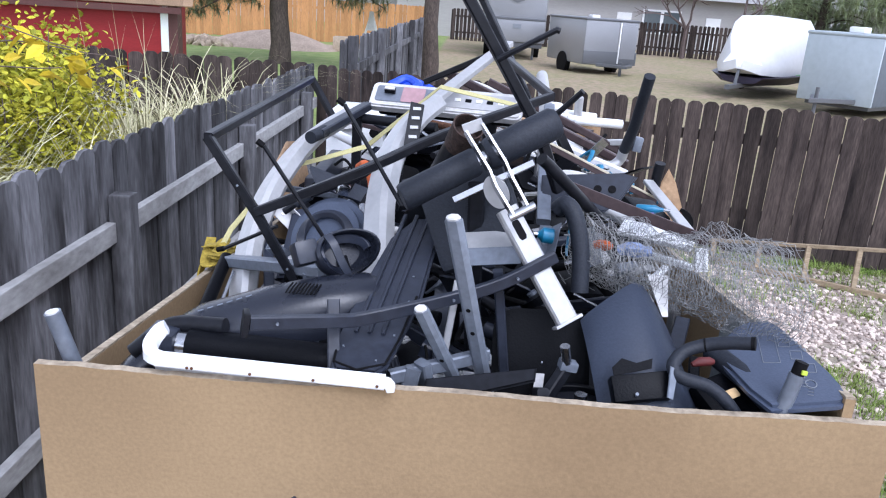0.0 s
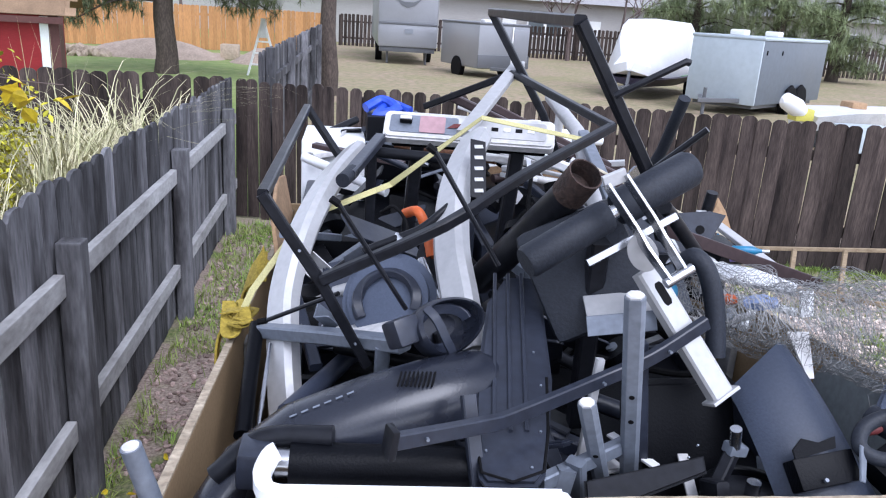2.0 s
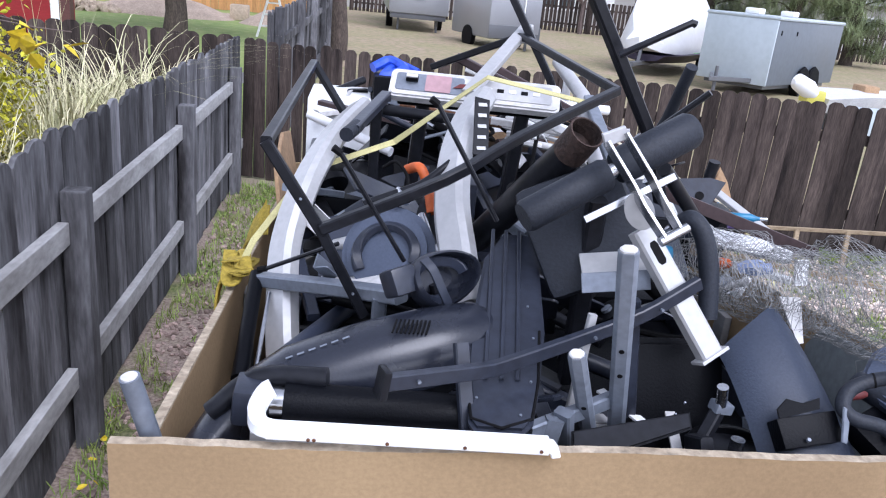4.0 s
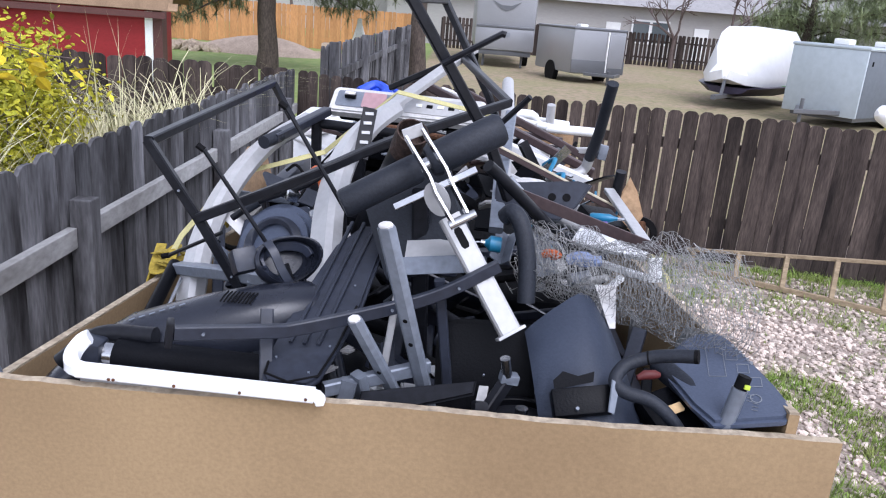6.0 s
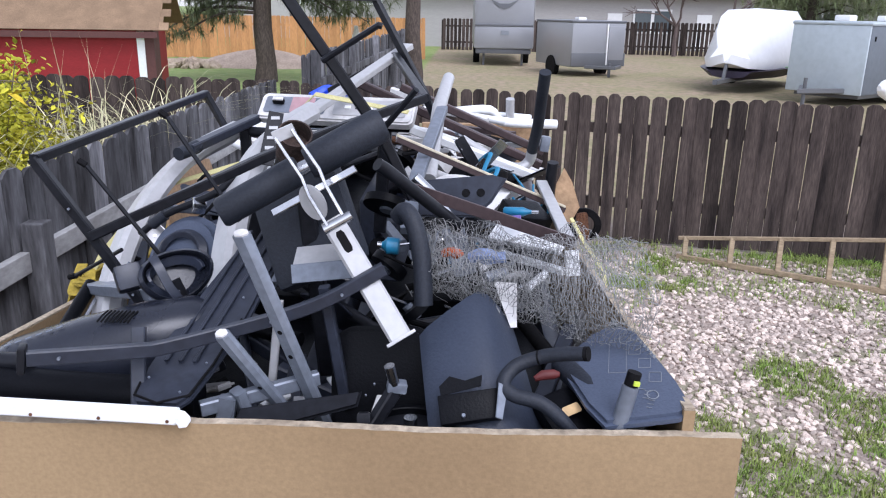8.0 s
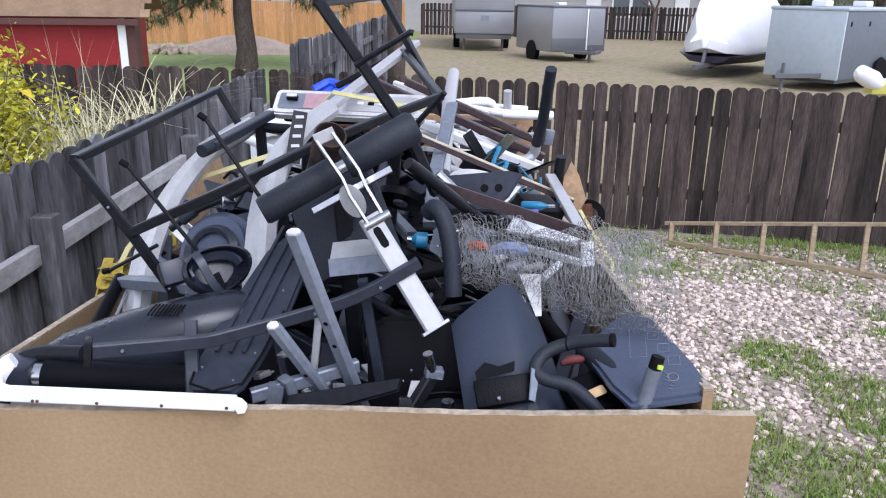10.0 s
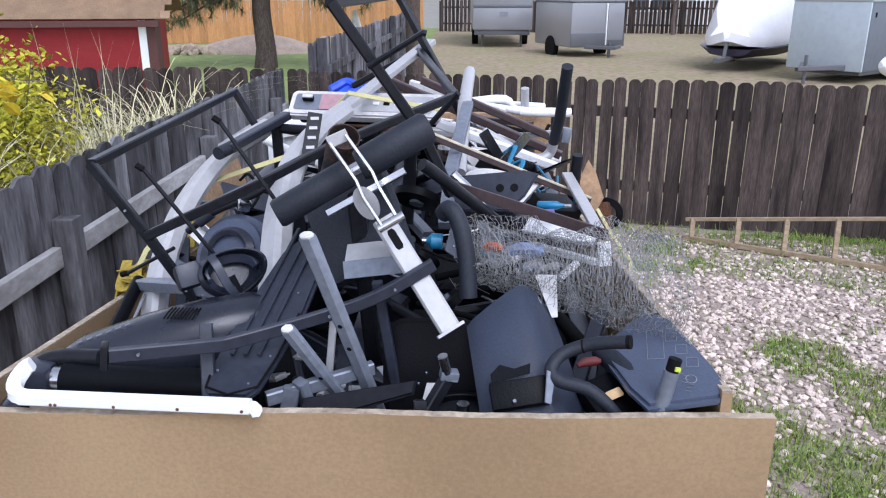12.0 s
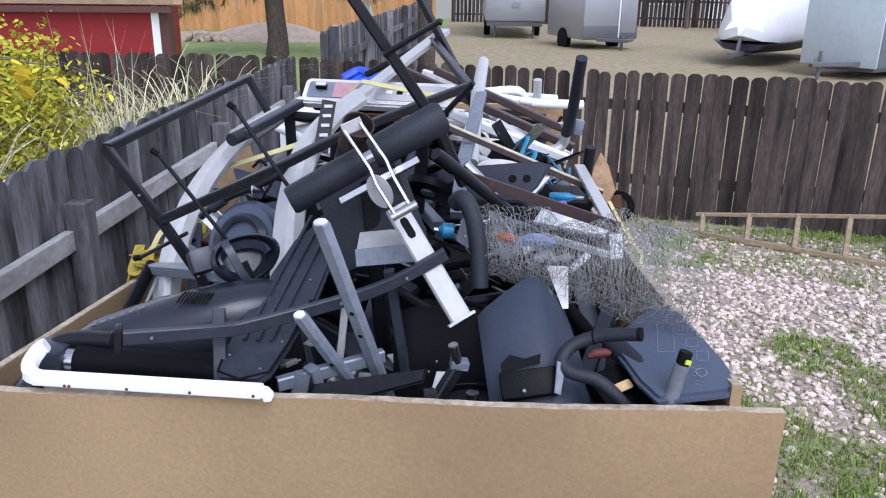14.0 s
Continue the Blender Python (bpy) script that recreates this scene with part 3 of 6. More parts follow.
# low stone edging and spoil heaps on the lawn
def rubble(name, label, cx, cy, rx, ry, h, n, seed, mat, size=(0.12, 0.35)):
    r = random.Random(seed)
    bm = bmesh.new()
    for i in range(n):
        a, q = r.uniform(0, 6.28), math.sqrt(r.random())
        s = r.uniform(*size)
        x, y = cx + rx * q * math.cos(a), cy + ry * q * math.sin(a)
        g = bmesh.ops.create_icosphere(bm, subdivisions=1, radius=s, matrix=pose(x, y, h * (1 - q * q) + s * 0.2, r.uniform(0, 360), r.uniform(0, 360), 0) @ Matrix.Diagonal((1, r.uniform(0.6, 1), r.uniform(0.4, 0.8), 1)))
        for v in g["verts"]:
            v.co += Vector((r.uniform(-1, 1), r.uniform(-1, 1), r.uniform(-1, 1))) * s * 0.15
    return tagged(part(name, bm, mat, smooth=False), label, "rocks", kind="stuff")


rubble("rock_bed", "scatter of sandstone rocks along the lawn", -8.6, 25.0, 1.0, 0.6, 0.15, 80, 23, SANDSTONE, (0.08, 0.2))

# ---- the loaded trailer ----
def single(name, bm, mat, label, category, group="", smooth=True):
    return tagged(part(name, bm, mat, smooth=smooth), label, category, group)


def utility_trailer():
    t = thing("utility_trailer", (0, 0, 0), "plywood-sided utility trailer heaped with scrap exercise machines", "trailer")
    r = random.Random(2)
    tail = bmesh.new()
    nx = 60
    def edge(x):
        return 1.310 + 0.003 * math.sin(x * 9) + 0.0022 * noise.noise((x * 40, 0, 0)) + 0.004 * (x - 0.2)
    rows = []
    for y in (-0.012, 0.006):
        rows.append([[tail.verts.new((-0.54 + 1.495 * i / nx, y + 0.006 * math.sin(2.2 * i / nx), z if z else edge(-0.54 + 1.495 * i / nx))) for i in range(nx + 1)] for z in (0.52, 0)])
    for i in range(nx):
        a, b = rows
        tail.faces.new((a[0][i], a[0][i + 1], a[1][i + 1], a[1][i]))
        tail.faces.new((b[0][i + 1], b[0][i], b[1][i], b[1][i + 1]))
        tail.faces.new((a[1][i], a[1][i + 1], b[1][i + 1], b[1][i]))
    for i in (0, nx):
        tail.faces.new((rows[0][0][i], rows[0][1][i], rows[1][1][i], rows[1][0][i]))
    bmesh.ops.recalc_face_normals(tail, faces=tail.faces[:])
    p = part("tail_panel", tail, PLY, t, "tan weathered plywood tail panel")
    p.data.materials.append(PLY_EDGE)
    for f in p.data.polygons:
        if f.normal.z > 0.7:
            f.material_index = 1
    for x, top in ((-0.505, 1.272), (0.875, 1.350)):
        bm = bmesh.new()
        add_sweep(bm, [(x - 0.009, 0, 0), (x + 0.009, 0, 0)], [(-0.012, 0.52), (-2.86, 0.52), (-2.86, top - 0.286), (-0.012, top)])
        s = part("side_panel", bm, PLY, t, "tan plywood side panel", smooth=False)
        part("top_edge", bar([(x, 0.014, top + 0.0025), (x, 2.855, top - 0.282)], 0.017, 0.005), PLY_EDGE, s, "frayed pale edge", smooth=False)
    part("front_panel", block(-0.51, 0.88, 2.862, 2.88, 0.52, 1.02, 0.002), PLY, t, "tan plywood front panel", smooth=False)
    for x in (-0.484, 0.854):
        for y in (0.05, 1.0, 1.95, 2.82):
            part("stake", block(x - 0.011, x + 0.011, y - 0.03, y + 0.03, 0.5, 1.22 - 0.1 * y, 0.003), RAIL_WOOD, t, smooth=False)
    part("deck", block(-0.53, 0.92, -0.02, 2.9, 0.47, 0.52), RAIL_WOOD, t, "planked wooden deck", smooth=False)
    for x in (-0.42, 0.82):
        part("frame_rail", block(x - 0.03, x + 0.03, -0.02, 2.9, 0.38, 0.468), BLACK_STEEL, t, smooth=False)
    part("axle", tube([(-0.56, 1.6, 0.3), (0.96, 1.6, 0.3)], 0.03), BLACK_STEEL, t)
    for x in (-0.62, 1.02):
        w = part("wheel", tube([(x - 0.08, 1.6, 0.3), (x + 0.08, 1.6, 0.3)], 0.295, 24), RUBBER, t)
        part("rim", tube([(x - 0.085, 1.6, 0.3), (x + 0.085, 1.6, 0.3)], 0.17, 20), SILVER, w)
        part("axle_post", block(x - 0.02, x + 0.02, 1.57, 1.63, 0.295, 0.3), BLACK_STEEL, w)
    part("tongue", bar([(0.2, 2.9, 0.42), (0.2, 4.0, 0.42)], 0.08, 0.08), BLACK_STEEL, t)
    part("tongue_jack", tube([(0.2, 3.8, 0.0), (0.2, 3.8, 0.6)], 0.03), BLACK_STEEL, t)
    return t


utility_trailer()


def treadmill_base(y0, y1, x0, x1, z0, z1, tilt):
    """A treadmill deck at the bottom of the load: side rails, belt and motor hood."""
    t = thing("treadmill", (0, 0, 0), "dark folded treadmill buried in the load", "treadmill", "buried treadmills")
    c = pose((x0 + x1) / 2, (y0 + y1) / 2, (z0 + z1) / 2, tilt, 0, 0)
    w, ln, h = x1 - x0, y1 - y0, z1 - z0
    part("belt_deck", box((w - 0.12, ln, h * 0.55), c, 0.01), BLACK_PLASTIC, t)
    for s in (-1, 1):
        part("side_rail", box((0.055, ln, h), c @ pose(s * (w / 2 - 0.03), 0, 0), 0.012), CHARCOAL, t)
    part("motor_hood", box((w - 0.05, 0.35, h * 1.05), c @ pose(0, ln / 2 - 0.2, h * 0.05), 0.04), BLACK_PLASTIC, t)
    return t


treadmill_base(0.06, 1.55, -0.42, 0.16, 0.52, 0.82, 0)
treadmill_base(0.06, 1.55, 0.19, 0.81, 0.52, 0.82, 0)
treadmill_base(0.08, 1.45, -0.40, 0.18, 0.82, 1.10, 1.5)
treadmill_base(0.08, 1.50, 0.20, 0.80, 0.82, 1.08, 1)
treadmill_base(1.58, 2.82, -0.42, 0.16, 0.52, 0.95, 0)
treadmill_base(1.58, 2.82, 0.19, 0.81, 0.52, 0.95, 0)
treadmill_base(1.58, 2.80, -0.40, 0.20, 0.95, 1.30, 0)
treadmill_base(1.58, 2.80, 0.22, 0.82, 0.95, 1.22, 0)

# loose dark scrap that fills the load
def scrap_fill():
    r = random.Random(77)
    mats = [BLACK_STEEL, CHARCOAL, BLACK_PLASTIC, BLACK_STEEL, CHARCOAL, GREY_STEEL, SLATE, RUBBER]
    def top(y):
        return 1.18 + 0.12 * min(1, max(0, (y - 0.25) / 0.5)) + 0.16 * min(1, max(0, (y - 0.75) / 0.5)) + 0.04 * min(1, max(0, y - 1.3))
    for i in range(150):
        x, y = r.uniform(-0.34, 0.76), r.uniform(0.12, 2.6)
        z = r.uniform(1.06, top(y) - 0.03)
        ln = r.uniform(0.15, 0.5)
        yaw, pit = r.uniform(0, 6.28), r.uniform(-0.5, 0.35)
        d = Vector((math.cos(yaw) * math.cos(pit), math.sin(yaw) * math.cos(pit), math.sin(pit)))
        a, b = Vector((x, y, z)) - d * ln / 2, Vector((x, y, z)) + d * ln / 2
        for q in (a, b):
            q.x, q.y, q.z = min(0.80, max(-0.40, q.x)), min(2.75, max(0.06, q.y)), min(top(q.y), max(0.95, q.z))
        m = r.choice(mats)
        k = r.randrange(5)
        if k == 0:
            single("steel_pipe", tube([a, b], r.uniform(0.011, 0.022), 10), m, "dark scrap steel pipe lying in the load", "pipe", "scrap pipes")
        elif k == 1:
            single("steel_bar", bar([a, b], r.uniform(0.02, 0.045), r.uniform(0.02, 0.04)), m, "dark square steel bar lying in the load", "bar", "scrap bars")
        elif k == 2:
            mid = (a + b) / 2 + Vector((r.uniform(-.08, .08), r.uniform(-.08, .08), -r.uniform(0, 0.05)))
            single("rubber_hose", tube([a, mid, b], 0.008, 8, 5), RUBBER, "black rubber cable tangled in the load", "cable", "scrap cables")
        elif k == 3:
            t = thing("pulley", (0, 0, 0), "black belt pulley wedged in the load", "pulley", "scrap pulleys")
            c = (a + b) / 2
            n = Vector((r.uniform(-1, 1), r.uniform(-1, 1), 1)).normalized()
            rad = r.uniform(0.04, 0.08)
            part("rim", tube([c - n * 0.012, c + n * 0.012], rad, 22), BLACK_PLASTIC, t)
            part("hub", tube([c - n * 0.02, c + n * 0.02], rad * 0.3, 12), GREY_STEEL, t)
        else:
            c = (a + b) / 2
            single("bracket", slab(round_rect(ln * 0.6, 0.09, 0.015), 0.006, pose(c.x, c.y, c.z, r.uniform(-50, 50), r.uniform(-50, 50), r.uniform(0, 360)), 0.001), m, "dark bent steel bracket in the load", "bracket", "scrap brackets")


scrap_fill()


def bolts(parent, places, n, rad=0.006):
    for p in places:
        p, q = Vector(p), Vector(n).normalized()
        part("bolt", tube([p - q * 0.003, p + q * 0.003], rad * 0.55, 8), GREY_STEEL, parent, "bright bolt head")


# ---- front of the load: white rail, roller, shroud ----
t = thing("white_rail", (0, 0, 0), "white enamelled channel rail lying on the plywood edge", "rail")
part("channel", bar([(-0.328, 0.0, 1.332), (0.072, -0.016, 1.329)], 0.024, 0.022), WHITE_STEEL, t)
part("end_flange", bar([(-0.322, 0.0, 1.332), (-0.340, 0.006, 1.336), (-0.345, 0.022, 1.350), (-0.336, 0.04, 1.366), (-0.326, 0.045, 1.372)], 0.024, 0.022, curve=3), WHITE_STEEL, t)
part("end_cap", bar([(0.068, -0.016, 1.3292), (0.077, -0.0165, 1.3275), (0.082, -0.017, 1.322), (0.083, -0.017, 1.316)], 0.022, 0.014), WHITE_STEEL, t)
for x in (-0.27, -0.262, -0.16, -0.05, 0.06):
    part("bolt", tube([(x, -0.0135 - 0.04 * (x + 0.328), 1.326), (x, -0.009 - 0.04 * (x + 0.328), 1.326)], 0.0028, 8), RUST, t, "rusty rivet hole")

t = thing("treadmill_roller", (0, 0, 0), "black treadmill roller with a grey end bracket", "roller")
part("drum", tube([(-0.315, 0.125, 1.300), (0.06, 0.118, 1.288)], 0.034, 20), BLACK_PLASTIC, t)
part("shaft_collar", tube([(-0.335, 0.126, 1.302), (-0.312, 0.125, 1.302)], 0.024, 16), CHROME, t, "chrome collar")
part("end_bracket", box((0.055, 0.07, 0.06), pose(-0.365, 0.13, 1.302, 0, 4, 0), 0.008), CHARCOAL, t)
single("pale_rail", bar([(-0.36, 0.085, 1.272), (-0.02, 0.08, 1.262)], 0.03, 0.02), SILVER, "pale aluminium rail under the black roller", "rail")

# shroud: a long black hood, wide at one end
def shroud():
    t = thing("side_shroud", (0, 0, 0), "long black plastic treadmill side cover with vent slots", "cover")
    bm = bmesh.new()
    secs = []
    path = [(-0.455, 0.10, 1.235, 0.35), (-0.41, 0.17, 1.29, 0.7), (-0.32, 0.21, 1.345, 0.9), (-0.2, 0.235, 1.382, 1.0), (-0.09, 0.26, 1.405, 1.0), (0.0, 0.29, 1.41, 0.95), (0.055, 0.33, 1.39, 0.6), (0.075, 0.36, 1.355, 0.25)]
    for x, y, z, k in path:
        ring = []
        for a in range(13):
            q = math.pi * a / 12
            ring.append(bm.verts.new((x + 0.02 * math.cos(q), y - 0.075 * k * math.cos(q), z - 0.10 * k * (1 - math.sin(q) ** 0.6))))
        secs.append(ring)
    for a, b in zip(secs, secs[1:]):
        for j in range(12):
            bm.faces.new((a[j], a[j + 1], b[j + 1], b[j]))
        bm.faces.new((a[12], a[0], b[0], b[12]))
    bm.faces.new(secs[0])
    bm.faces.new(secs[-1])
    bmesh.ops.recalc_face_normals(bm, faces=bm.faces[:])
    part("cover", bm, DARK_SLATE, t)
    for i in range(9):
        x = -0.150 + i * 0.007
        part("vent_slot", tube([(x, 0.205, 1.391), (x + 0.004, 0.217, 1.398), (x + 0.008, 0.235, 1.4015)], 0.0018, 6), RUBBER, t, "dark vent slot")
    for i in range(6):
        x = -0.315 + i * 0.018
        part("letter_bar", box((0.012, 0.003, 0.0012), pose(x, 0.192 + i * 0.004, 1.345 + i * 0.006, 25, -20, 12)), GREY_STEEL, t, "pale unreadable lettering")


shroud()
single("curved_tube", tube([(-0.43, 0.14, 1.27), (-0.36, 0.155, 1.325), (-0.25, 0.14, 1.338)], 0.017, 12, 5), BLACK_STEEL, "bent black steel tube beside the side cover", "tube")

# long bent bar that crosses the load
t = thing("bent_bar", (0, 0, 0), "long dark steel bar with a bend and an end bracket", "bar")
part("bar", bar([(-0.165, 0.0, 1.413), (-0.03, 0.07, 1.398), (0.02, 0.10, 1.395), (0.17, 0.175, 1.415), (0.27, 0.205, 1.445), (0.372, 0.235, 1.498)], 0.015, 0.024, curve=4), CHARCOAL, t)
part("end_bracket", box((0.012, 0.03, 0.045), pose(-0.172, 0.0, 1.412, 0, 8, 20), 0.004), BLACK_STEEL, t)
bolts(t, [(-0.12, 0.012, 1.409), (0.18, 0.163, 1.418), (0.30, 0.2, 1.458)], (0.2, -1, 0.1), 0.005)

# ---- grey posts ----
def grey_frame():
    t = thing("grey_post_frame", (0, 0, 0), "grey painted machine frame with two upright posts", "frame")
    for lo, hi, w, holes in (((0.262, 0.20, 1.20), (0.168, 0.06, 1.607), 0.031, (0.42, 0.55)), ((0.214, 0.19, 1.20), (0.122, 0.073, 1.432), 0.028, (0.5,))):
        lo, hi, n = Vector(lo), Vector(hi), Vector((-0.25, -0.9, -0.36)).normalized()
        d = (hi - lo).normalized()
        a = part("post", add_sweep(bmesh.new(), [lo, hi - d * 0.003, hi], rect(w, 0.022, 0.007), up=n, taper=(1, 1, 0.86)), GREY_STEEL, t)
        part("end_cap", add_sweep(bmesh.new(), [hi - d * 0.002, hi + d * 0.003, hi + d * 0.005], rect(w * 0.82, 0.017, 0.006), up=n, taper=(1, 1, 0.8)), WHITE_PLASTIC, a, "pale end cap")
        face = (d.cross(n)).cross(d).normalized()
        for k in holes:
            p = lo.lerp(hi, k) + face * 0.011
            part("bolt_hole", tube([p - face * 0.002, p + face * 0.0008], 0.0045, 10), RUBBER, a, "dark bolt hole")
    part("cross_bar", bar([(0.07, 0.09, 1.284), (0.255, 0.19, 1.300)], 0.02, 0.026), GREY_STEEL, t)
    part("foot_bar", bar([(0.10, 0.10, 1.22), (0.115, 0.105, 1.30)], 0.03, 0.02), GREY_STEEL, t)
    part("foot_bar", bar([(0.15, 0.13, 1.20), (0.13, 0.11, 1.31)], 0.03, 0.02), GREY_STEEL, t)
    part("brace", bar([(0.165, 0.19, 1.25), (0.185, 0.21, 1.44)], 0.014, 0.014), SILVER, t)


grey_frame()
single("black_strut", bar([(0.30, 0.24, 1.20), (0.262, 0.235, 1.46)], 0.02, 0.022), CHARCOAL, "dark drilled steel strut behind the grey post", "strut")
single("black_plate", slab([(0, 0), (0.22, 0.03), (0.23, 0.06), (0.02, 0.06)], 0.008, plane((0.13, 0.03, 1.262), (0.33, 0.06, 1.285), (0.13, 0.1, 1.3))), BLACK_STEEL, "black steel plate edge against the plywood", "plate")

# ridged foot plate
t = thing("foot_plate", (0, 0, 0), "dark grey ribbed machine foot plate with bolts", "foot plate")
fm = plane((-0.035, 0.045, 1.315), (0.06, 0.035, 1.318), (0.045, 0.37, 1.43))
part("plate", slab([(0.01, 0.0), (0.085, 0.0), (0.10, 0.02), (0.112, 0.08), (0.132, 0.22), (0.135, 0.42), (0.12, 0.5), (0.07, 0.5), (0.03, 0.42), (0.0, 0.2), (-0.005, 0.08), (0.0, 0.015)], 0.018, fm, 0.006), CHARCOAL, t)
for x in (0.036, 0.062, 0.088):
    part("rib", bar([fm @ Vector((x - 0.01, 0.10, 0.001)), fm @ Vector((x + 0.012, 0.50, 0.003))], 0.007, 0.008), CHARCOAL, t)
part("seam", tube([fm @ Vector((x, y, 0.0)) for x, y in ((-0.002, 0.08), (0.004, 0.02), (0.05, 0.004), (0.098, 0.025), (0.112, 0.1), (0.122, 0.22))], 0.0025, 6), RUBBER, t, "black rubber edging")
bolts(t, [fm @ Vector(p) for p in ((0.08, 0.03, 0), (0.1, 0.1, 0), (0.012, 0.06, 0), (0.11, 0.2, 0), (0.01, 0.25, 0), (0.105, 0.28, 0))], fm.to_3x3() @ Vector((0, 0, 1)), 0.004)
single("dark_strut", bar([(-0.03, 0.075, 1.29), (-0.045, 0.14, 1.41)], 0.024, 0.016), CHARCOAL, "short drilled dark strut", "strut")

# ---- bench press part: foam pads, chrome yoke and slotted beam ----
def leg_station():
    t = thing("leg_roller_station", (0, 0, 0), "leg exercise arm with two foam rollers and chrome yoke", "exercise machine")
    part("foam_roller", add_sweep(bmesh.new(), [(0.062, 0.288, 1.578), (0.068, 0.29, 1.581), (0.20, 0.318, 1.655), (0.206, 0.319, 1.658)], circle(0.029, 24), taper=(0.88, 1, 1, 0.9)), FOAM, t, "black foam roller")
    part("foam_roller", add_sweep(bmesh.new(), [(0.222, 0.324, 1.668), (0.230, 0.326, 1.672), (0.352, 0.352, 1.738), (0.360, 0.354, 1.742)], circle(0.033, 24), taper=(0.86, 1, 1, 0.82)), FOAM, t, "black foam roller")
    part("axle", tube([(0.07, 0.29, 1.582), (0.355, 0.353, 1.739)], 0.014, 12), CHROME, t)
    y = part("yoke", bar([(0.178, 0.268, 1.722), (0.228, 0.245, 1.655), (0.243, 0.226, 1.628), (0.279, 0.200, 1.582)], 0.006, 0.022, up=(0.3, -1, 0.1)), CHROME, t, "chrome yoke bar")
    part("yoke", bar([(0.207, 0.270, 1.738), (0.257, 0.250, 1.672), (0.272, 0.232, 1.645), (0.303, 0.210, 1.600)], 0.006, 0.022, up=(0.3, -1, 0.1)), CHROME, t, "chrome yoke bar")
    part("yoke_bridge", bar([(0.174, 0.270, 1.724), (0.210, 0.272, 1.740)], 0.022, 0.01, up=(0.3, -1, 0.1)), SILVER, t)
    part("yoke_pin", tube([(0.272, 0.198, 1.578), (0.318, 0.208, 1.603)], 0.009, 12), CHROME, t)
    part("cross_bar", bar([(0.165, 0.275, 1.585), (0.315, 0.29, 1.668)], 0.014, 0.010, up=(0, -1, 0.5)), CHROME, t)
    part("cam_plate", slab(ellipse(0.024, 0.034), 0.005, plane((0.245, 0.24, 1.615), (0.29, 0.225, 1.64), (0.23, 0.24, 1.66)), 0.001), SILVER, t, "round chrome cam plate")
    b = part("slotted_beam", bar([(0.27, 0.285, 1.572), (0.405, 0.205, 1.375)], 0.042, 0.03, up=(0.2, -1, 0.3)), SILVER, t, "silver box beam")
    d = (Vector((0.405, 0.205, 1.375)) - Vector((0.27, 0.285, 1.572))).normalized()
    u = Vector((0.2, -1, 0.3))
    s = d.cross(u).normalized()
    u = s.cross(d)
    c = Vector((0.296, 0.27, 1.534)) + u * 0.0155
    part("slot", slab([(x * 0.022, y * 0.008) for x, y in ((-1, -0.6), (-0.7, -1), (0.7, -1), (1, -0.6), (1, 0.6), (0.7, 1), (-0.7, 1), (-1, 0.6))], 0.002, Matrix.Translation(c) @ Matrix((d, s, u)).transposed().to_4x4(), 0), RUBBER, b, "dark open slot", smooth=False)
    part("beam_flange", box((0.058, 0.04, 0.006), Matrix.Translation((0.405, 0.205, 1.375)) @ Matrix((s, u, d)).transposed().to_4x4(), 0.001), SILVER, b, "beam end flange")
    part("seat_pad", box((0.20, 0.05, 0.22), pose(0.205, 0.40, 1.53, -25, -28, -8), 0.02), FOAM, t, "black upholstered pad")
    part("stem", bar([(0.21, 0.36, 1.60), (0.23, 0.42, 1.20)], 0.035, 0.035), BLACK_STEEL, t)


leg_station()
t = thing("rusty_pipe", (0, 0, 0), "dark steel pipe with a rusty open mouth", "pipe")
part("pipe", tube([(0.06, 0.70, 1.40), (0.168, 0.44, 1.665)], 0.032, 20), BLACK_STEEL, t)
part("mouth", add_hollow(bmesh.new(), (0.168, 0.44, 1.665), (0.184, 0.40, 1.713), 0.0335, 0.003, 24), DARK_RUST, t, "rusty pipe mouth")

single("angle_plate", bar([(0.19, 0.333, 1.482), (0.31, 0.318, 1.502)], 0.05, 0.008, up=(0, -0.6, 1)), SILVER, "grey folded steel plate with a hole", "plate")
single("plate_lip", bar([(0.188, 0.305, 1.458), (0.308, 0.292, 1.477)], 0.036, 0.006, up=(0, -1, 0.35)), GREY_STEEL, "grey folded plate lip", "plate")
# ---- black square-tube frames ----
t = thing("square_tube_frame", (0, 0, 0), "large black square-tube machine frame lying on its side", "frame")
SQ = 0.0215
part("side_tube", bar([(-0.395, 0.50, 1.632), (-0.285, 0.50, 1.462), (-0.19, 0.525, 1.275)], SQ, SQ), BLACK_STEEL, t)
part("top_tube", bar([(-0.393, 0.50, 1.630), (-0.368, 1.55, 1.662)], SQ, SQ), BLACK_STEEL, t)
part("end_tube", bar([(-0.368, 1.55, 1.662), (-0.262, 1.46, 1.525)], SQ, SQ), BLACK_STEEL, t)
part("long_tube", bar([(-0.285, 0.49, 1.468), (-0.05, 0.52, 1.575), (0.12, 0.66, 1.645), (0.405, 0.93, 1.728)], SQ, SQ, curve=3), BLACK_STEEL, t)
part("return_tube", bar([(0.405, 0.93, 1.728), (0.275, 1.55, 1.80)], SQ, SQ), BLACK_STEEL, t)
part("lower_tube", bar([(0.275, 1.55, 1.80), (0.02, 1.75, 1.66)], SQ, SQ), BLACK_STEEL, t)
bolts(t, [(-0.325, 0.485, 1.528), (-0.215, 0.505, 1.33)], (0.2, -1, 0.2), 0.005)
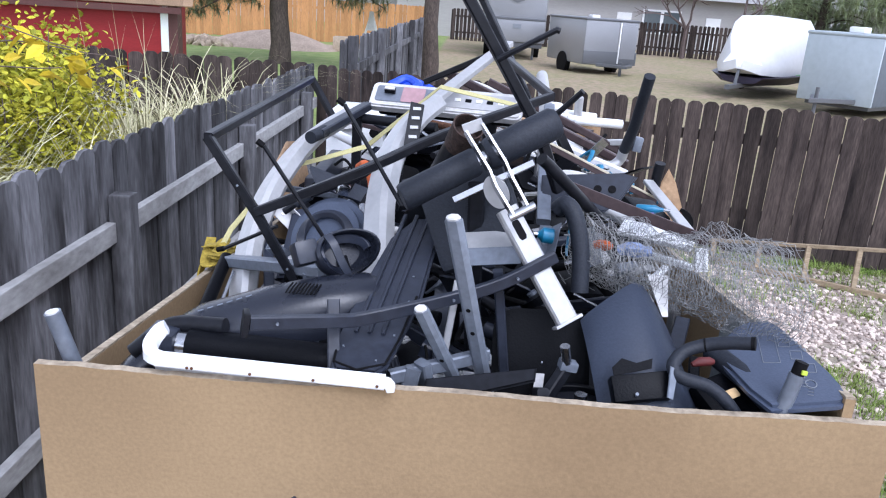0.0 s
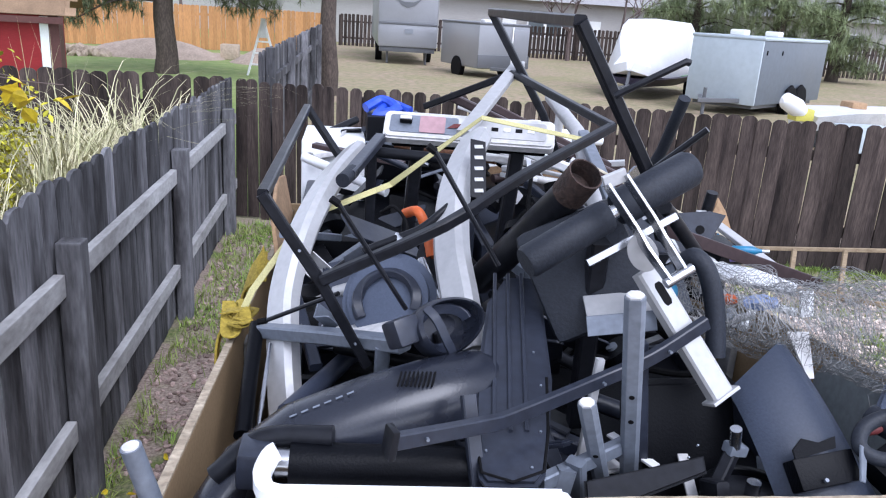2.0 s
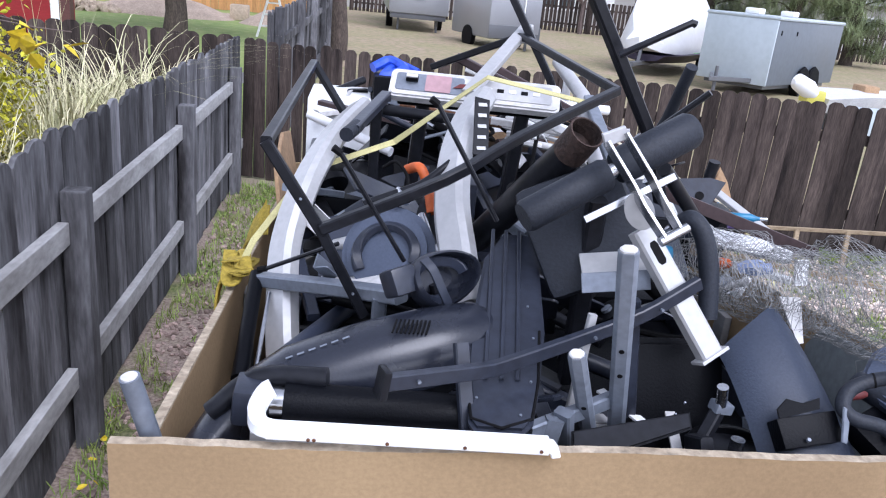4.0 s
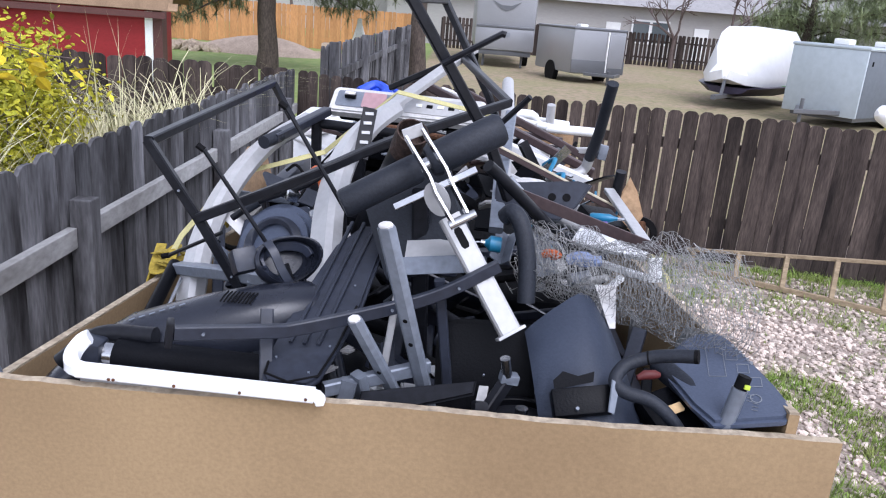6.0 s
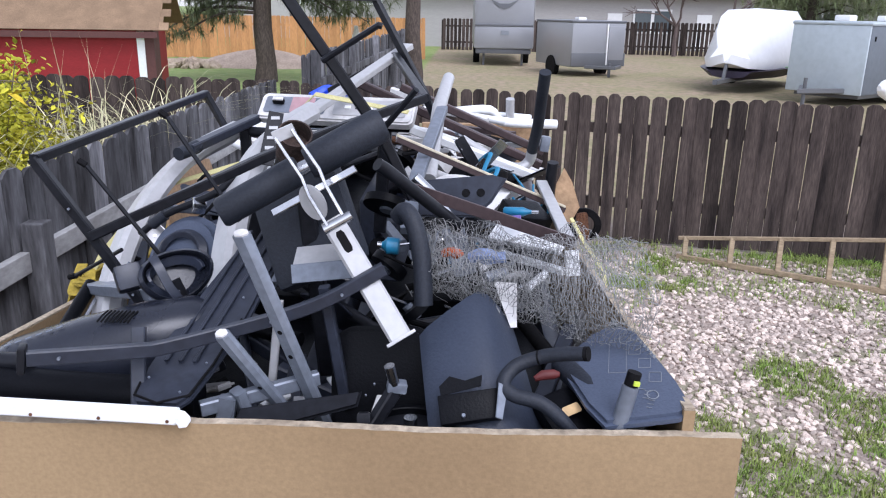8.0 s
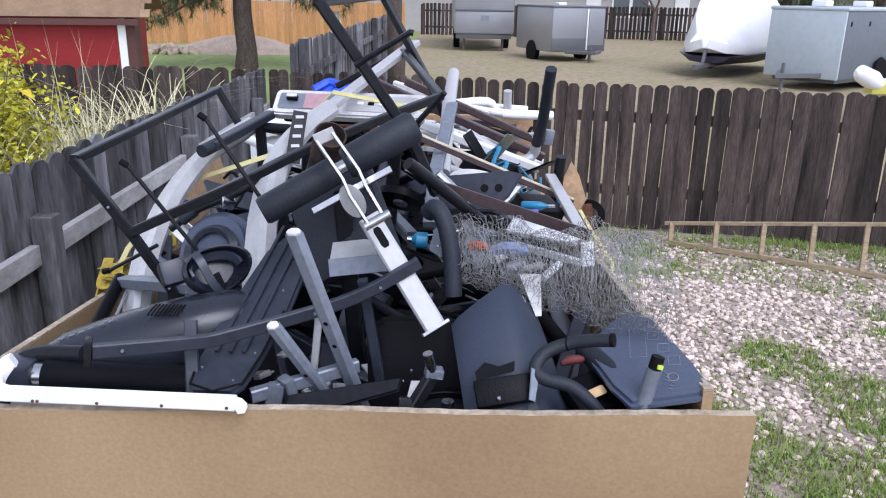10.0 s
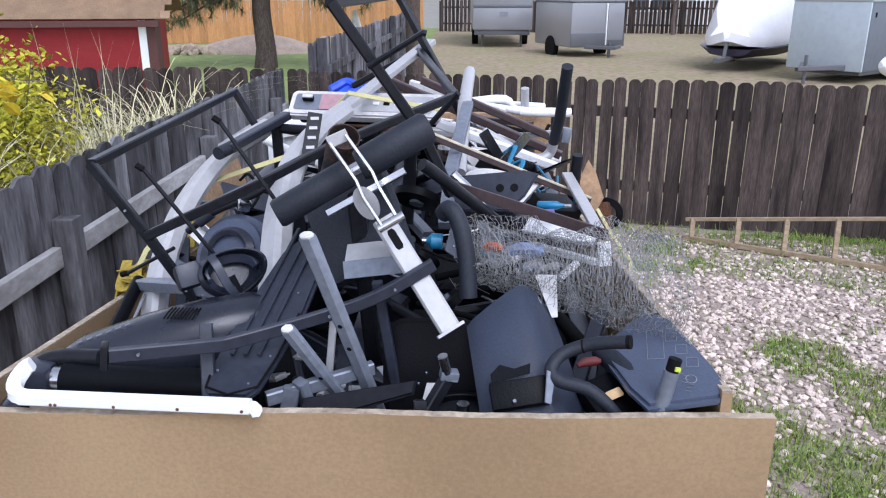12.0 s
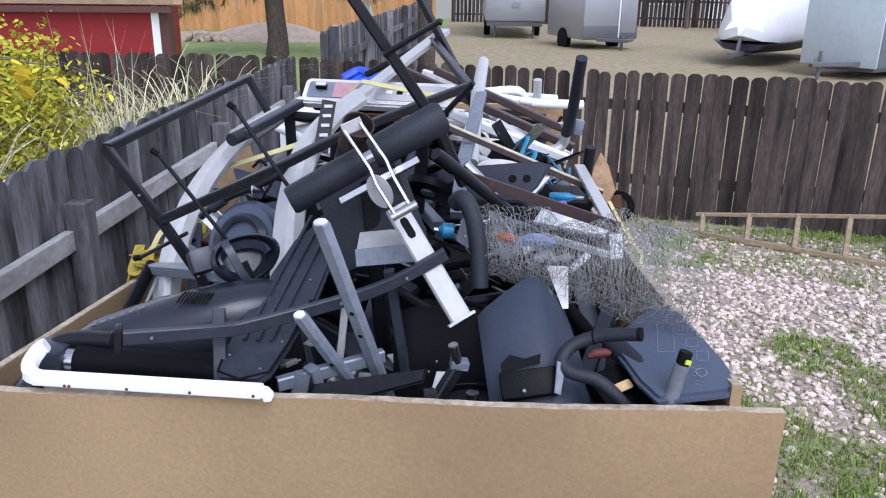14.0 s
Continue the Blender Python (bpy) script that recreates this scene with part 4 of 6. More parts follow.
for a, b, e in (((-0.253, 0.44, 1.632), (-0.12, 0.47, 1.42), "x"), ((-0.083, 0.45, 1.732), (0.05, 0.45, 1.52), "x"), ((-0.40, 0.62, 1.33), (-0.25, 0.55, 1.42), "x")):
    s = thing("thin_rod", (0, 0, 0), "thin black threaded rod sticking out of the load", "rod", "thin black rods")
    part("rod", tube([a, b], 0.0048, 8), BLACK_STEEL, s)
    part("tip", tube([a, Vector(a) + (Vector(a) - Vector(b)).normalized() * 0.012 + Vector((-0.008, 0, 0))], 0.007, 8), RUBBER, s)

t = thing("tall_steel_frame", (0, 0, 0), "tall black U-shaped steel frame standing out of the load", "frame")
part("leg", bar([(0.40, 0.53, 1.56), (0.339, 0.50, 1.70), (0.159, 0.455, 1.972)], 0.023, 0.023), BLACK_STEEL, t)
part("leg", bar([(0.43, 1.50, 1.56), (0.375, 1.51, 1.68), (0.20, 1.60, 1.981)], 0.024, 0.024), BLACK_STEEL, t)
part("top_bar", bar([(0.159, 0.455, 1.972), (0.20, 1.60, 1.981)], 0.024, 0.024), BLACK_STEEL, t)
part("rung", tube([(0.233, 0.44, 1.848), (0.345, 0.412, 1.916), (0.352, 0.412, 1.914)], 0.0065, 8), BLACK_STEEL, t)
part("rung", tube([(0.335, 0.49, 1.70), (0.415, 0.435, 1.797)], 0.0065, 8), BLACK_STEEL, t)

# ---- silver curved treadmill uprights and bike ----
t = thing("treadmill_uprights", (0, 0, 0), "pair of silver curved treadmill uprights joined by a dark bar", "treadmill")
def upright(pts, parent, mat=SILVER):
    p = smooth_path(pts, 6)
    bm = add_sweep(bmesh.new(), p, rect(0.052, 0.075, 0.012), up=(0.75, -0.3, 0.6))
    part("upright", bm, mat, parent, "silver curved upright")
upright([(-0.215, 1.33, 1.568), (-0.285, 1.10, 1.525), (-0.345, 0.93, 1.43), (-0.378, 0.81, 1.31), (-0.368, 0.67, 1.19), (-0.355, 0.60, 1.08)], t)
upright([(0.085, 1.02, 1.668), (0.035, 0.87, 1.635), (-0.002, 0.75, 1.574), (-0.014, 0.64, 1.49), (-0.006, 0.535, 1.418), (0.006, 0.44, 1.34)], t)
part("cross_tube", tube([(-0.15, 1.30, 1.575), (0.09, 1.22, 1.575)], 0.016, 12), BLACK_STEEL, t)
part("hood", slab([(0, 0), (0.26, 0), (0.27, 0.16), (0.2, 0.24), (0.03, 0.22)], 0.03, plane((-0.30, 0.74, 1.22), (-0.05, 0.74, 1.26), (-0.26, 1.0, 1.45)), 0.008), SLATE, t, "slate plastic hood between uprights")
t = thing("arm_rest", (0, 0, 0), "black padded machine arm with a square tube", "arm rest")
part("square_tube", bar([(-0.235, 0.98, 1.572), (-0.145, 1.345, 1.61)], 0.032, 0.026), CHARCOAL, t)
part("grip", tube([(-0.25, 0.94, 1.566), (-0.225, 1.02, 1.574)], 0.018, 16), FOAM, t)
part("stem", bar([(-0.17, 1.30, 1.59), (-0.17, 1.32, 1.25)], 0.03, 0.03), BLACK_STEEL, t)
t = thing("slotted_strip", (0, 0, 0), "black steel strip with a row of slots", "strip")
part("strip", bar([(0.052, 0.80, 1.70), (0.045, 0.70, 1.59)], 0.036, 0.004, up=(0.2, -1, 0.3)), BLACK_STEEL, t)
for i in range(5):
    c = Vector((0.052, 0.80, 1.70)).lerp(Vector((0.045, 0.70, 1.59)), 0.12 + 0.19 * i) + Vector((0.001, -0.0022, 0.0018))
    part("slot", bar([c - Vector((0.010, 0.002, 0)), c + Vector((0.010, 0.002, 0))], 0.009, 0.002, up=(0.2, -1, 0.9)), SILVER, t, "open slot showing pale metal")

t = thing("exercise_bike", (0, 0, 0), "grey exercise bike with black handlebar and round housing", "exercise bike")
hm = plane((-0.25, 0.61, 1.29), (-0.05, 0.56, 1.33), (-0.23, 0.73, 1.48))
part("housing", slab(ellipse(0.105, 0.105, 32, 0.11, 0.085), 0.06, hm, 0.015), SLATE_PALE, t, "round slate housing")
part("housing_ring", add_sweep(bmesh.new(), [hm @ Vector((0.11 + 0.065 * math.cos(a), 0.075 + 0.065 * math.sin(a), 0.006)) for a in [radians(x) for x in range(-20, 215, 12)]], rect(0.022, 0.016)), CHARCOAL, t)
part("handlebar", tube([(-0.265, 0.69, 1.417), (-0.204, 0.69, 1.463), (-0.137, 0.69, 1.494), (-0.079, 0.69, 1.52), (-0.04, 0.70, 1.55), (-0.006, 0.72, 1.575)], 0.009, 10, 5), BLACK_STEEL, t)
part("grip", tube([(-0.235, 0.69, 1.440), (-0.200, 0.69, 1.466)], 0.0135, 12), FOAM, t)
part("clamp", box((0.032, 0.03, 0.028), pose(-0.118, 0.69, 1.490, 20, 15, 30), 0.004), CHROME, t, "chrome clamp")
part("orange_hose", tube([(-0.10, 0.86, 1.51), (-0.075, 0.80, 1.53), (-0.055, 0.78, 1.49), (-0.045, 0.74, 1.44)], 0.012, 10, 5), ORANGE, t, "orange hose")
part("crank", tube([(-0.07, 0.72, 1.44), (-0.04, 0.62, 1.38)], 0.010, 10), CHROME, t)
part("flywheel", tube([(-0.06, 0.80, 1.38), (-0.03, 0.79, 1.38)], 0.085, 28), BLACK_STEEL, t)
part("cable", tube([(-0.16, 0.82, 1.52), (-0.13, 0.80, 1.54), (-0.10, 0.78, 1.50), (-0.12, 0.74, 1.46), (-0.17, 0.72, 1.43)], 0.004, 8, 5), RUBBER, t)

# bike saddle / pedal cup
t = thing("pedal_cup", (0, 0, 0), "grey plastic pedal cup with a curved rim", "pedal")
bm = bmesh.new()
secs = []
base = plane((-0.05, 0.345, 1.438), (0.03, 0.395, 1.45), (-0.075, 0.375, 1.51))
for k, (rad, z) in enumerate(((0.060, 0.006), (0.066, 0.0), (0.068, -0.016), (0.062, -0.046), (0.044, -0.064), (0.038, -0.056), (0.054, -0.04), (0.060, -0.014), (0.058, 0.002))):
    secs.append([bm.verts.new(base @ Vector((rad * 1.08 * math.cos(a) * (1 + 0.1 * math.sin(a)), rad * 0.78 * math.sin(a), z + 0.014 * math.cos(2 * a)))) for a in [2 * math.pi * i / 32 for i in range(32)]])
for a, b in zip(secs, secs[1:] + secs[:1]):
    for j in range(32):
        if (a, b) != (secs[4], secs[5]):
            bm.faces.new((a[j], a[(j + 1) % 32], b[(j + 1) % 32], b[j]))
bm.faces.new([v for v in secs[4]])
bm.faces.new([v for v in secs[5]])
bmesh.ops.recalc_face_normals(bm, faces=bm.faces[:])
part("cup", bm, DARK_SLATE, t)
part("liner", add_sweep(bmesh.new(), [base @ Vector((0.052 * math.cos(a), 0.036 * math.sin(a), -0.03 + 0.012 * math.cos(2 * a))) for a in [2 * math.pi * i / 24 for i in range(19)]], rect(0.008, 0.02)), SLATE, t, "worn grey inner ridge")
part("strap", bar([base @ Vector((-0.035, 0.045, 0.0)), base @ Vector((-0.03, 0.02, 0.012)), base @ Vector((-0.022, -0.02, 0.008)), base @ Vector((-0.01, -0.048, -0.004))], 0.018, 0.005, up=base.to_3x3() @ Vector((0, 0, 1)), curve=4), CHARCOAL, t, "dark foot strap")
part("pivot", box((0.05, 0.05, 0.05), base @ pose(-0.085, 0.02, -0.02), 0.008), CHARCOAL, t)
part("arm", bar([base @ Vector((0.0, 0.0, -0.05)), (0.0, 0.42, 1.20)], 0.03, 0.02), BLACK_STEEL, t)

t = thing("grey_shelf_bar", (0, 0, 0), "grey folded steel bar with a shock absorber", "bar")
part("bar", bar([(-0.425, 0.75, 1.252), (-0.27, 0.61, 1.30), (-0.12, 0.47, 1.345)], 0.04, 0.03), GREY_STEEL, t)
part("leg", bar([(-0.16, 0.50, 1.33), (-0.16, 0.56, 1.05)], 0.03, 0.03), GREY_STEEL, t)
part("panel", box((0.20, 0.12, 0.012), pose(-0.17, 0.60, 1.325, 12, -14, -35), 0.003), WHITE_PLASTIC, t, "pale dirty panel")
s = thing("gas_strut", (0, 0, 0), "black gas strut with a chrome rod", "strut")
part("cylinder", tube([(-0.436, 0.76, 1.258), (-0.432, 0.46, 1.15)], 0.017, 14), BLACK_PLASTIC, s)
part("rod", tube([(-0.40, 0.70, 1.24), (-0.405, 0.44, 1.13)], 0.005, 8), CHROME, s, "chrome rod")

# ---- blue-grey shroud, console and handlebars ----
t = thing("motor_cover", (0, 0, 0), "slate plastic motor cover with a broken latch bracket", "cover")
mm = plane((0.45, 0.045, 1.235), (0.61, 0.04, 1.245), (0.435, 0.27, 1.405))
bm = bmesh.new()
prof = [(0.0, -0.016), (0.018, -0.003), (0.06, 0.006), (0.105, 0.010), (0.13, 0.006), (0.152, -0.004), (0.178, -0.026), (0.205, -0.062)]
rings = []
for i in range(9):
    v = i / 8
    lift = -0.03 * max(0, v - 0.8) ** 1.2
    rings.append([bm.verts.new(mm @ Vector((x * (1 - 0.16 * v) + 0.018 - 0.03 * v, (0.235 + 0.62 * x - 1.2 * max(0, x - 0.14)) * v, h + lift + 0.014 * math.sin(v * 2.6)))) for x, h in prof])
for a, b in zip(rings, rings[1:]):
    for j in range(len(prof) - 1):
        bm.faces.new((a[j], a[j + 1], b[j + 1], b[j]))
g = bmesh.ops.solidify(bm, geom=bm.faces[:], thickness=0.006)
bmesh.ops.recalc_face_normals(bm, faces=bm.faces[:])
part("cover", bm, SLATE_PALE, t)
latch = part("latch_box", box((0.105, 0.05, 0.036), mm @ pose(0.085, 0.072, 0.026, 12, 0, 8), 0.003), BLACK_PLASTIC, t)
part("latch_flap", slab([(0, 0), (0.07, 0.004), (0.075, 0.022), (0.045, 0.018), (0.02, 0.03), (0.0, 0.016)], 0.004, mm @ pose(0.036, 0.085, 0.047, 20, -6, 8), 0.001), BLACK_PLASTIC, latch)
part("latch_plate", slab([(0, 0), (0.012, -0.004), (0.02, 0.05), (0.004, 0.056)], 0.004, mm @ pose(0.128, 0.045, 0.05, 30, 20, 8), 0.001), GREY_STEEL, t)
part("latch_rod", tube([(0.500, 0.205, 1.378), (0.540, 0.150, 1.318)], 0.005, 8), CHARCOAL, t)
bolts(t, [mm @ Vector((0.1, 0.105, 0.046)), mm @ Vector((0.075, 0.05, 0.046))], mm.to_3x3() @ Vector((0, 0, 1)), 0.006)
single("white_card", slab([(0.022, 0), (0.034, 0.0), (0.044, 0.085), (0.0, 0.09)], 0.003, plane((0.585, 0.27, 1.372), (0.625, 0.275, 1.375), (0.585, 0.31, 1.44)), 0), WHITE_PLASTIC, "white card scrap behind the motor cover", "card")

t = thing("display_console", (0, 0, 0), "slate grey machine display console with printed outlines", "console")
cm = plane((0.745, 0.022, 1.322), (0.885, 0.022, 1.352), (0.72, 0.30, 1.368))
part("shell", slab([(0.0, -0.005), (0.115, -0.012), (0.136, -0.004), (0.14, 0.02), (0.134, 0.08), (0.118, 0.16), (0.102, 0.235), (0.088, 0.258), (0.05, 0.264), (0.02, 0.25), (-0.03, 0.20), (-0.045, 0.17), (-0.04, 0.13), (-0.022, 0.05)], 0.022, cm, 0.007), SLATE_PALE, t)
def outline_bars(x, y, w, h, rot=0):
    q = cm @ pose(x, y, 0.0012, 0, 0, rot)
    for dx, dy, a, b in ((w / 2, 0, w, 0.0009), (w / 2, h, w, 0.0009), (0, h / 2, 0.0009, h), (w, h / 2, 0.0009, h)):
        part("printed_line", box((a, b, 0.0008), q @ pose(dx, dy, 0)), PRINT, t, "pale printed line", smooth=False)
outline_bars(0.03, 0.12, 0.03, 0.09, -12)
for i in range(4):
    outline_bars(0.066 + 0.008 * i, 0.205 - i * 0.042, 0.02, 0.026, -14)
part("dial_ring", add_sweep(bmesh.new(), [cm @ Vector((0.088 + 0.009 * math.cos(a), 0.045 + 0.011 * math.sin(a), 0.001)) for a in [2 * math.pi * i / 20 for i in range(21)]], rect(0.0016, 0.001), cap=False), PRINT, t, "pale printed ring")
for i in range(6):
    part("letter_bar", box((0.0045, 0.009, 0.0008), cm @ pose(0.1 + 0.003 * i, 0.205 - i * 0.012, 0.0012, 0, 0, -14)), PRINT, t, "pale unreadable lettering", smooth=False)
for i in range(7):
    part("printed_line", box((0.001, 0.010, 0.0008), cm @ pose(0.075 + 0.004 * (i % 3), 0.015 + i * 0.008, 0.0012, 0, 0, 60)), PRINT, t, "pale printed line", smooth=False)

t = thing("u_handlebar", (0, 0, 0), "black foam-covered U-shaped handlebar", "handlebar")
part("tube", tube([(0.718, 0.08, 1.412), (0.68, 0.098, 1.402), (0.644, 0.11, 1.389), (0.605, 0.105, 1.373), (0.586, 0.085, 1.352), (0.602, 0.07, 1.339), (0.646, 0.06, 1.331), (0.681, 0.05, 1.307), (0.711, 0.045, 1.265), (0.72, 0.045, 1.22)], 0.0122, 14, 6), FOAM, t)
part("end_cap", tube([(0.716, 0.081, 1.4115), (0.722, 0.078, 1.413)], 0.0125, 14), RUBBER, t)
part("seam_ring", tube([(0.644, 0.11, 1.389), (0.647, 0.109, 1.390)], 0.0129, 14), RUBBER, t)
single("plastic_sheet", slab([(0, 0), (0.46, 0.0), (0.48, 0.14), (0.44, 0.20), (0.2, 0.22), (0.02, 0.19)], 0.008, plane((0.835, 0.12, 1.10), (0.845, 0.60, 1.08), (0.855, 0.12, 1.31)), 0.003), material("dull_grey_plastic", (0.27, 0.30, 0.31), 0.45, 0, 0.2, 5, bump=0.05), "dull grey plastic sheet leaning on the plywood side", "sheet")
t = thing("grip_tube", (0, 0, 0), "short black padded tube beside the console", "grip")
part("pad", tube([(0.70, 0.215, 1.33), (0.709, 0.19, 1.328), (0.742, 0.125, 1.318), (0.772, 0.06, 1.295), (0.78, 0.045, 1.25)], 0.022, 18, 4), FOAM, t)
t = thing("foot_tube", (0, 0, 0), "grey tube with black cap and lime tape", "tube")
part("tube", tube([(0.784, 0.032, 1.382), (0.775, 0.03, 1.335), (0.75, 0.03, 1.22)], 0.0135, 14), GREY_STEEL, t)
part("cap", tube([(0.784, 0.032, 1.382), (0.789, 0.034, 1.404)], 0.0115, 14), RUBBER, t)
part("tape", box((0.010, 0.006, 0.008), pose(0.790, 0.021, 1.390, -10, 10, 0), 0.001), LIME, t, "lime tape patch")
t = thing("sensor_box", (0, 0, 0), "black plastic box with a tan sticker", "box")
part("case", box((0.10, 0.12, 0.04), pose(0.712, 0.115, 1.268, 25, -12, 25), 0.008), BLACK_PLASTIC, t)
part("sticker", slab(round_rect(0.032, 0.018, 0.004), 0.001, pose(0.694, 0.082, 1.2945, 30, -12, 25), 0), TAN_LABEL, t, "tan sticker")
single("red_bulb", add_sweep(bmesh.new(), [(0.645, 0.16, 1.325), (0.66, 0.165, 1.33), (0.68, 0.17, 1.33), (0.69, 0.17, 1.33)], circle(0.009, 14), taper=(0.5, 1, 1, 0.5)), REDP, "dull red plastic knob under the handlebar", "knob")

# lower middle: black housing, plunger, crank, belt wheel
t = thing("crank_housing", (0, 0, 0), "black machine housing with bolts and a chrome plunger", "housing")
part("case", slab(round_rect(0.20, 0.22, 0.05), 0.05, plane((0.27, 0.20, 1.16), (0.46, 0.19, 1.17), (0.28, 0.30, 1.40)), 0.01), BLACK_PLASTIC, t)
part("plunger", tube([(0.40, 0.125, 1.325), (0.392, 0.118, 1.362)], 0.0095, 14), CHROME, t)
part("plunger_block", box((0.034, 0.025, 0.018), pose(0.404, 0.13, 1.318, 0, 10, 10), 0.003), GREY_STEEL, t)
part("lever", bar([(0.40, 0.13, 1.31), (0.36, 0.10, 1.25), (0.31, 0.06, 1.22)], 0.02, 0.025), BLACK_STEEL, t)
part("square_end", bar([(0.355, 0.055, 1.282), (0.35, 0.10, 1.26)], 0.022, 0.04), BLACK_STEEL, t)
bolts(t, [(0.345, 0.165, 1.28), (0.36, 0.17, 1.30), (0.325, 0.16, 1.27)], (0, -0.6, 0.7), 0.003)
t = thing("belt_wheel", (0, 0, 0), "black belt wheel lying flat behind the plywood edge", "wheel")
part("rim", add_sweep(bmesh.new(), [(0.43 + 0.075 * math.cos(a), 0.10 + 0.07 * math.sin(a), 1.248) for a in [2 * math.pi * i / 32 for i in range(33)]], rect(0.012, 0.022), cap=False), BLACK_PLASTIC, t)
part("web", tube([(0.43, 0.10, 1.238), (0.43, 0.10, 1.246)], 0.07, 28), BLACK_STEEL, t)
part("hub", tube([(0.43, 0.10, 1.24), (0.43, 0.10, 1.275)], 0.012, 12), CHROME, t)

# ---- middle right: bars, plates, bottles ----
single("maroon_bar", bar([(0.40, 0.53, 1.58), (0.75, 0.505, 1.475)], 0.006, 0.026), MAROON, "maroon flat steel bar across the load", "bar")
single("black_tube", tube([(0.342, 0.405, 1.655), (0.36, 0.42, 1.64), (0.505, 0.525, 1.50)], 0.0135, 12), BLACK_STEEL, "black round tube slanting down the load", "tube")
single("chrome_tube", tube([(0.40, 0.62, 1.585), (0.455, 0.62, 1.53), (0.50, 0.63, 1.46)], 0.014, 12, 4), CHROME, "chrome bent tube in the load", "tube")
single("foam_tube", tube([(0.385, 0.385, 1.555), (0.40, 0.37, 1.57), (0.42, 0.35, 1.545), (0.435, 0.33, 1.48), (0.44, 0.31, 1.40)], 0.0185, 14, 6), FOAM, "bent black foam-covered tube", "tube")
t = thing("drilled_plate", (0, 0, 0), "charcoal gusset plate with two round holes", "plate")
pm = plane((0.38, 0.70, 1.505), (0.60, 0.66, 1.525), (0.40, 0.74, 1.60))
part("plate", slab([(0, -0.03), (0.16, -0.035), (0.2, 0.0), (0.235, 0.055), (0.20, 0.065), (0.0, 0.055)], 0.012, pm, 0.004), CHARCOAL, t)
for x in (0.14, 0.175):
    part("hole", tube([pm @ Vector((x, 0.022, -0.001)), pm @ Vector((x, 0.022, 0.0015))], 0.010, 16), RUBBER, t, "dark bolt hole")
t = thing("white_channel", (0, 0, 0), "white steel channel section among the wire", "channel")
part("channel", bar([(0.583, 0.66, 1.452), (0.735, 0.56, 1.452)], 0.05, 0.012, up=(0.2, -0.7, 0.8)), WHITE_STEEL, t)
part("end_plate", bar([(0.752, 0.55, 1.445), (0.758, 0.54, 1.39)], 0.03, 0.008, up=(0, -1, 0)), WHITE_STEEL, t)
single("white_channel_low", bar([(0.60, 0.68, 1.395), (0.74, 0.55, 1.395)], 0.02, 0.014), WHITE_STEEL, "white steel strip among the wire", "strip")
single("side_strut", bar([(0.728, 1.05, 1.49), (0.755, 0.60, 1.445)], 0.03, 0.012), SILVER, "pale steel strut leaning on the load", "strut")
def bottle(a, b, r, m, cap, label):
    a, b = Vector(a), Vector(b)
    t = thing("plastic_bottle", (0, 0, 0), label, "bottle", "bottles")
    d = b - a
    part("body", add_sweep(bmesh.new(), [a, a + d * 0.05, a + d * 0.7, a + d * 0.9, b], circle(r, 14), taper=(0.8, 1, 1, 0.5, 0.4)), m, t)
    part("neck", tube([b, b + d * 0.25], r * 0.38, 12), cap, t)
bottle((0.603, 0.62, 1.512), (0.665, 0.605, 1.516), 0.0105, CYAN, CHROME, "blue and purple plastic bottle with chrome neck")
bottle((0.385, 0.40, 1.49), (0.35, 0.40, 1.492), 0.017, CYAN, CHROME, "bright blue capped cylinder")
single("purple_bottle", tube([(0.592, 0.60, 1.498), (0.64, 0.59, 1.505)], 0.007, 12), PURPLE, "faded purple plastic tube beside the blue bottle", "tube")
single("orange_rag", tube([(0.475, 0.40, 1.478), (0.49, 0.39, 1.485), (0.505, 0.40, 1.478), (0.495, 0.41, 1.472)], 0.009, 8, 3), ORANGE, "small orange plastic scrap under the netting", "scrap")
single("blue_scrap", tube([(0.53, 0.40, 1.47), (0.55, 0.39, 1.482), (0.575, 0.40, 1.475), (0.56, 0.41, 1.465), (0.60, 0.41, 1.47)], 0.012, 8, 3), material("pale_blue_film", (0.30, 0.38, 0.62), 0.3, 0, 0.3, 14, bump=0.3), "crumpled pale blue film under the netting", "film")
single("grey_box_end", box((0.11, 0.09, 0.08), pose(0.66, 0.80, 1.44, 20, 10, 30), 0.008), BLACK_PLASTIC, "black plastic box in the load", "box")
t = thing("caster_wheel", (0, 0, 0), "black caster wheel with a slotted bracket", "wheel")
part("tyre", add_sweep(bmesh.new(), [(0.884 + 0.042 * math.cos(a), 1.24 - 0.01 * math.cos(a), 1.32 + 0.042 * math.sin(a)) for a in [2 * math.pi * i / 24 for i in range(25)]], rect(0.022, 0.012), up=(0, 1, 0), cap=False), RUBBER, t)
part("bracket", slab(round_rect(0.035, 0.09, 0.008), 0.006, plane((0.865, 1.20, 1.275), (0.90, 1.20, 1.28), (0.862, 1.20, 1.36)), 0.001), RUST, t)
part("fork", bar([(0.88, 1.22, 1.30), (0.80, 1.30, 1.25)], 0.03, 0.03), BLACK_STEEL, t)

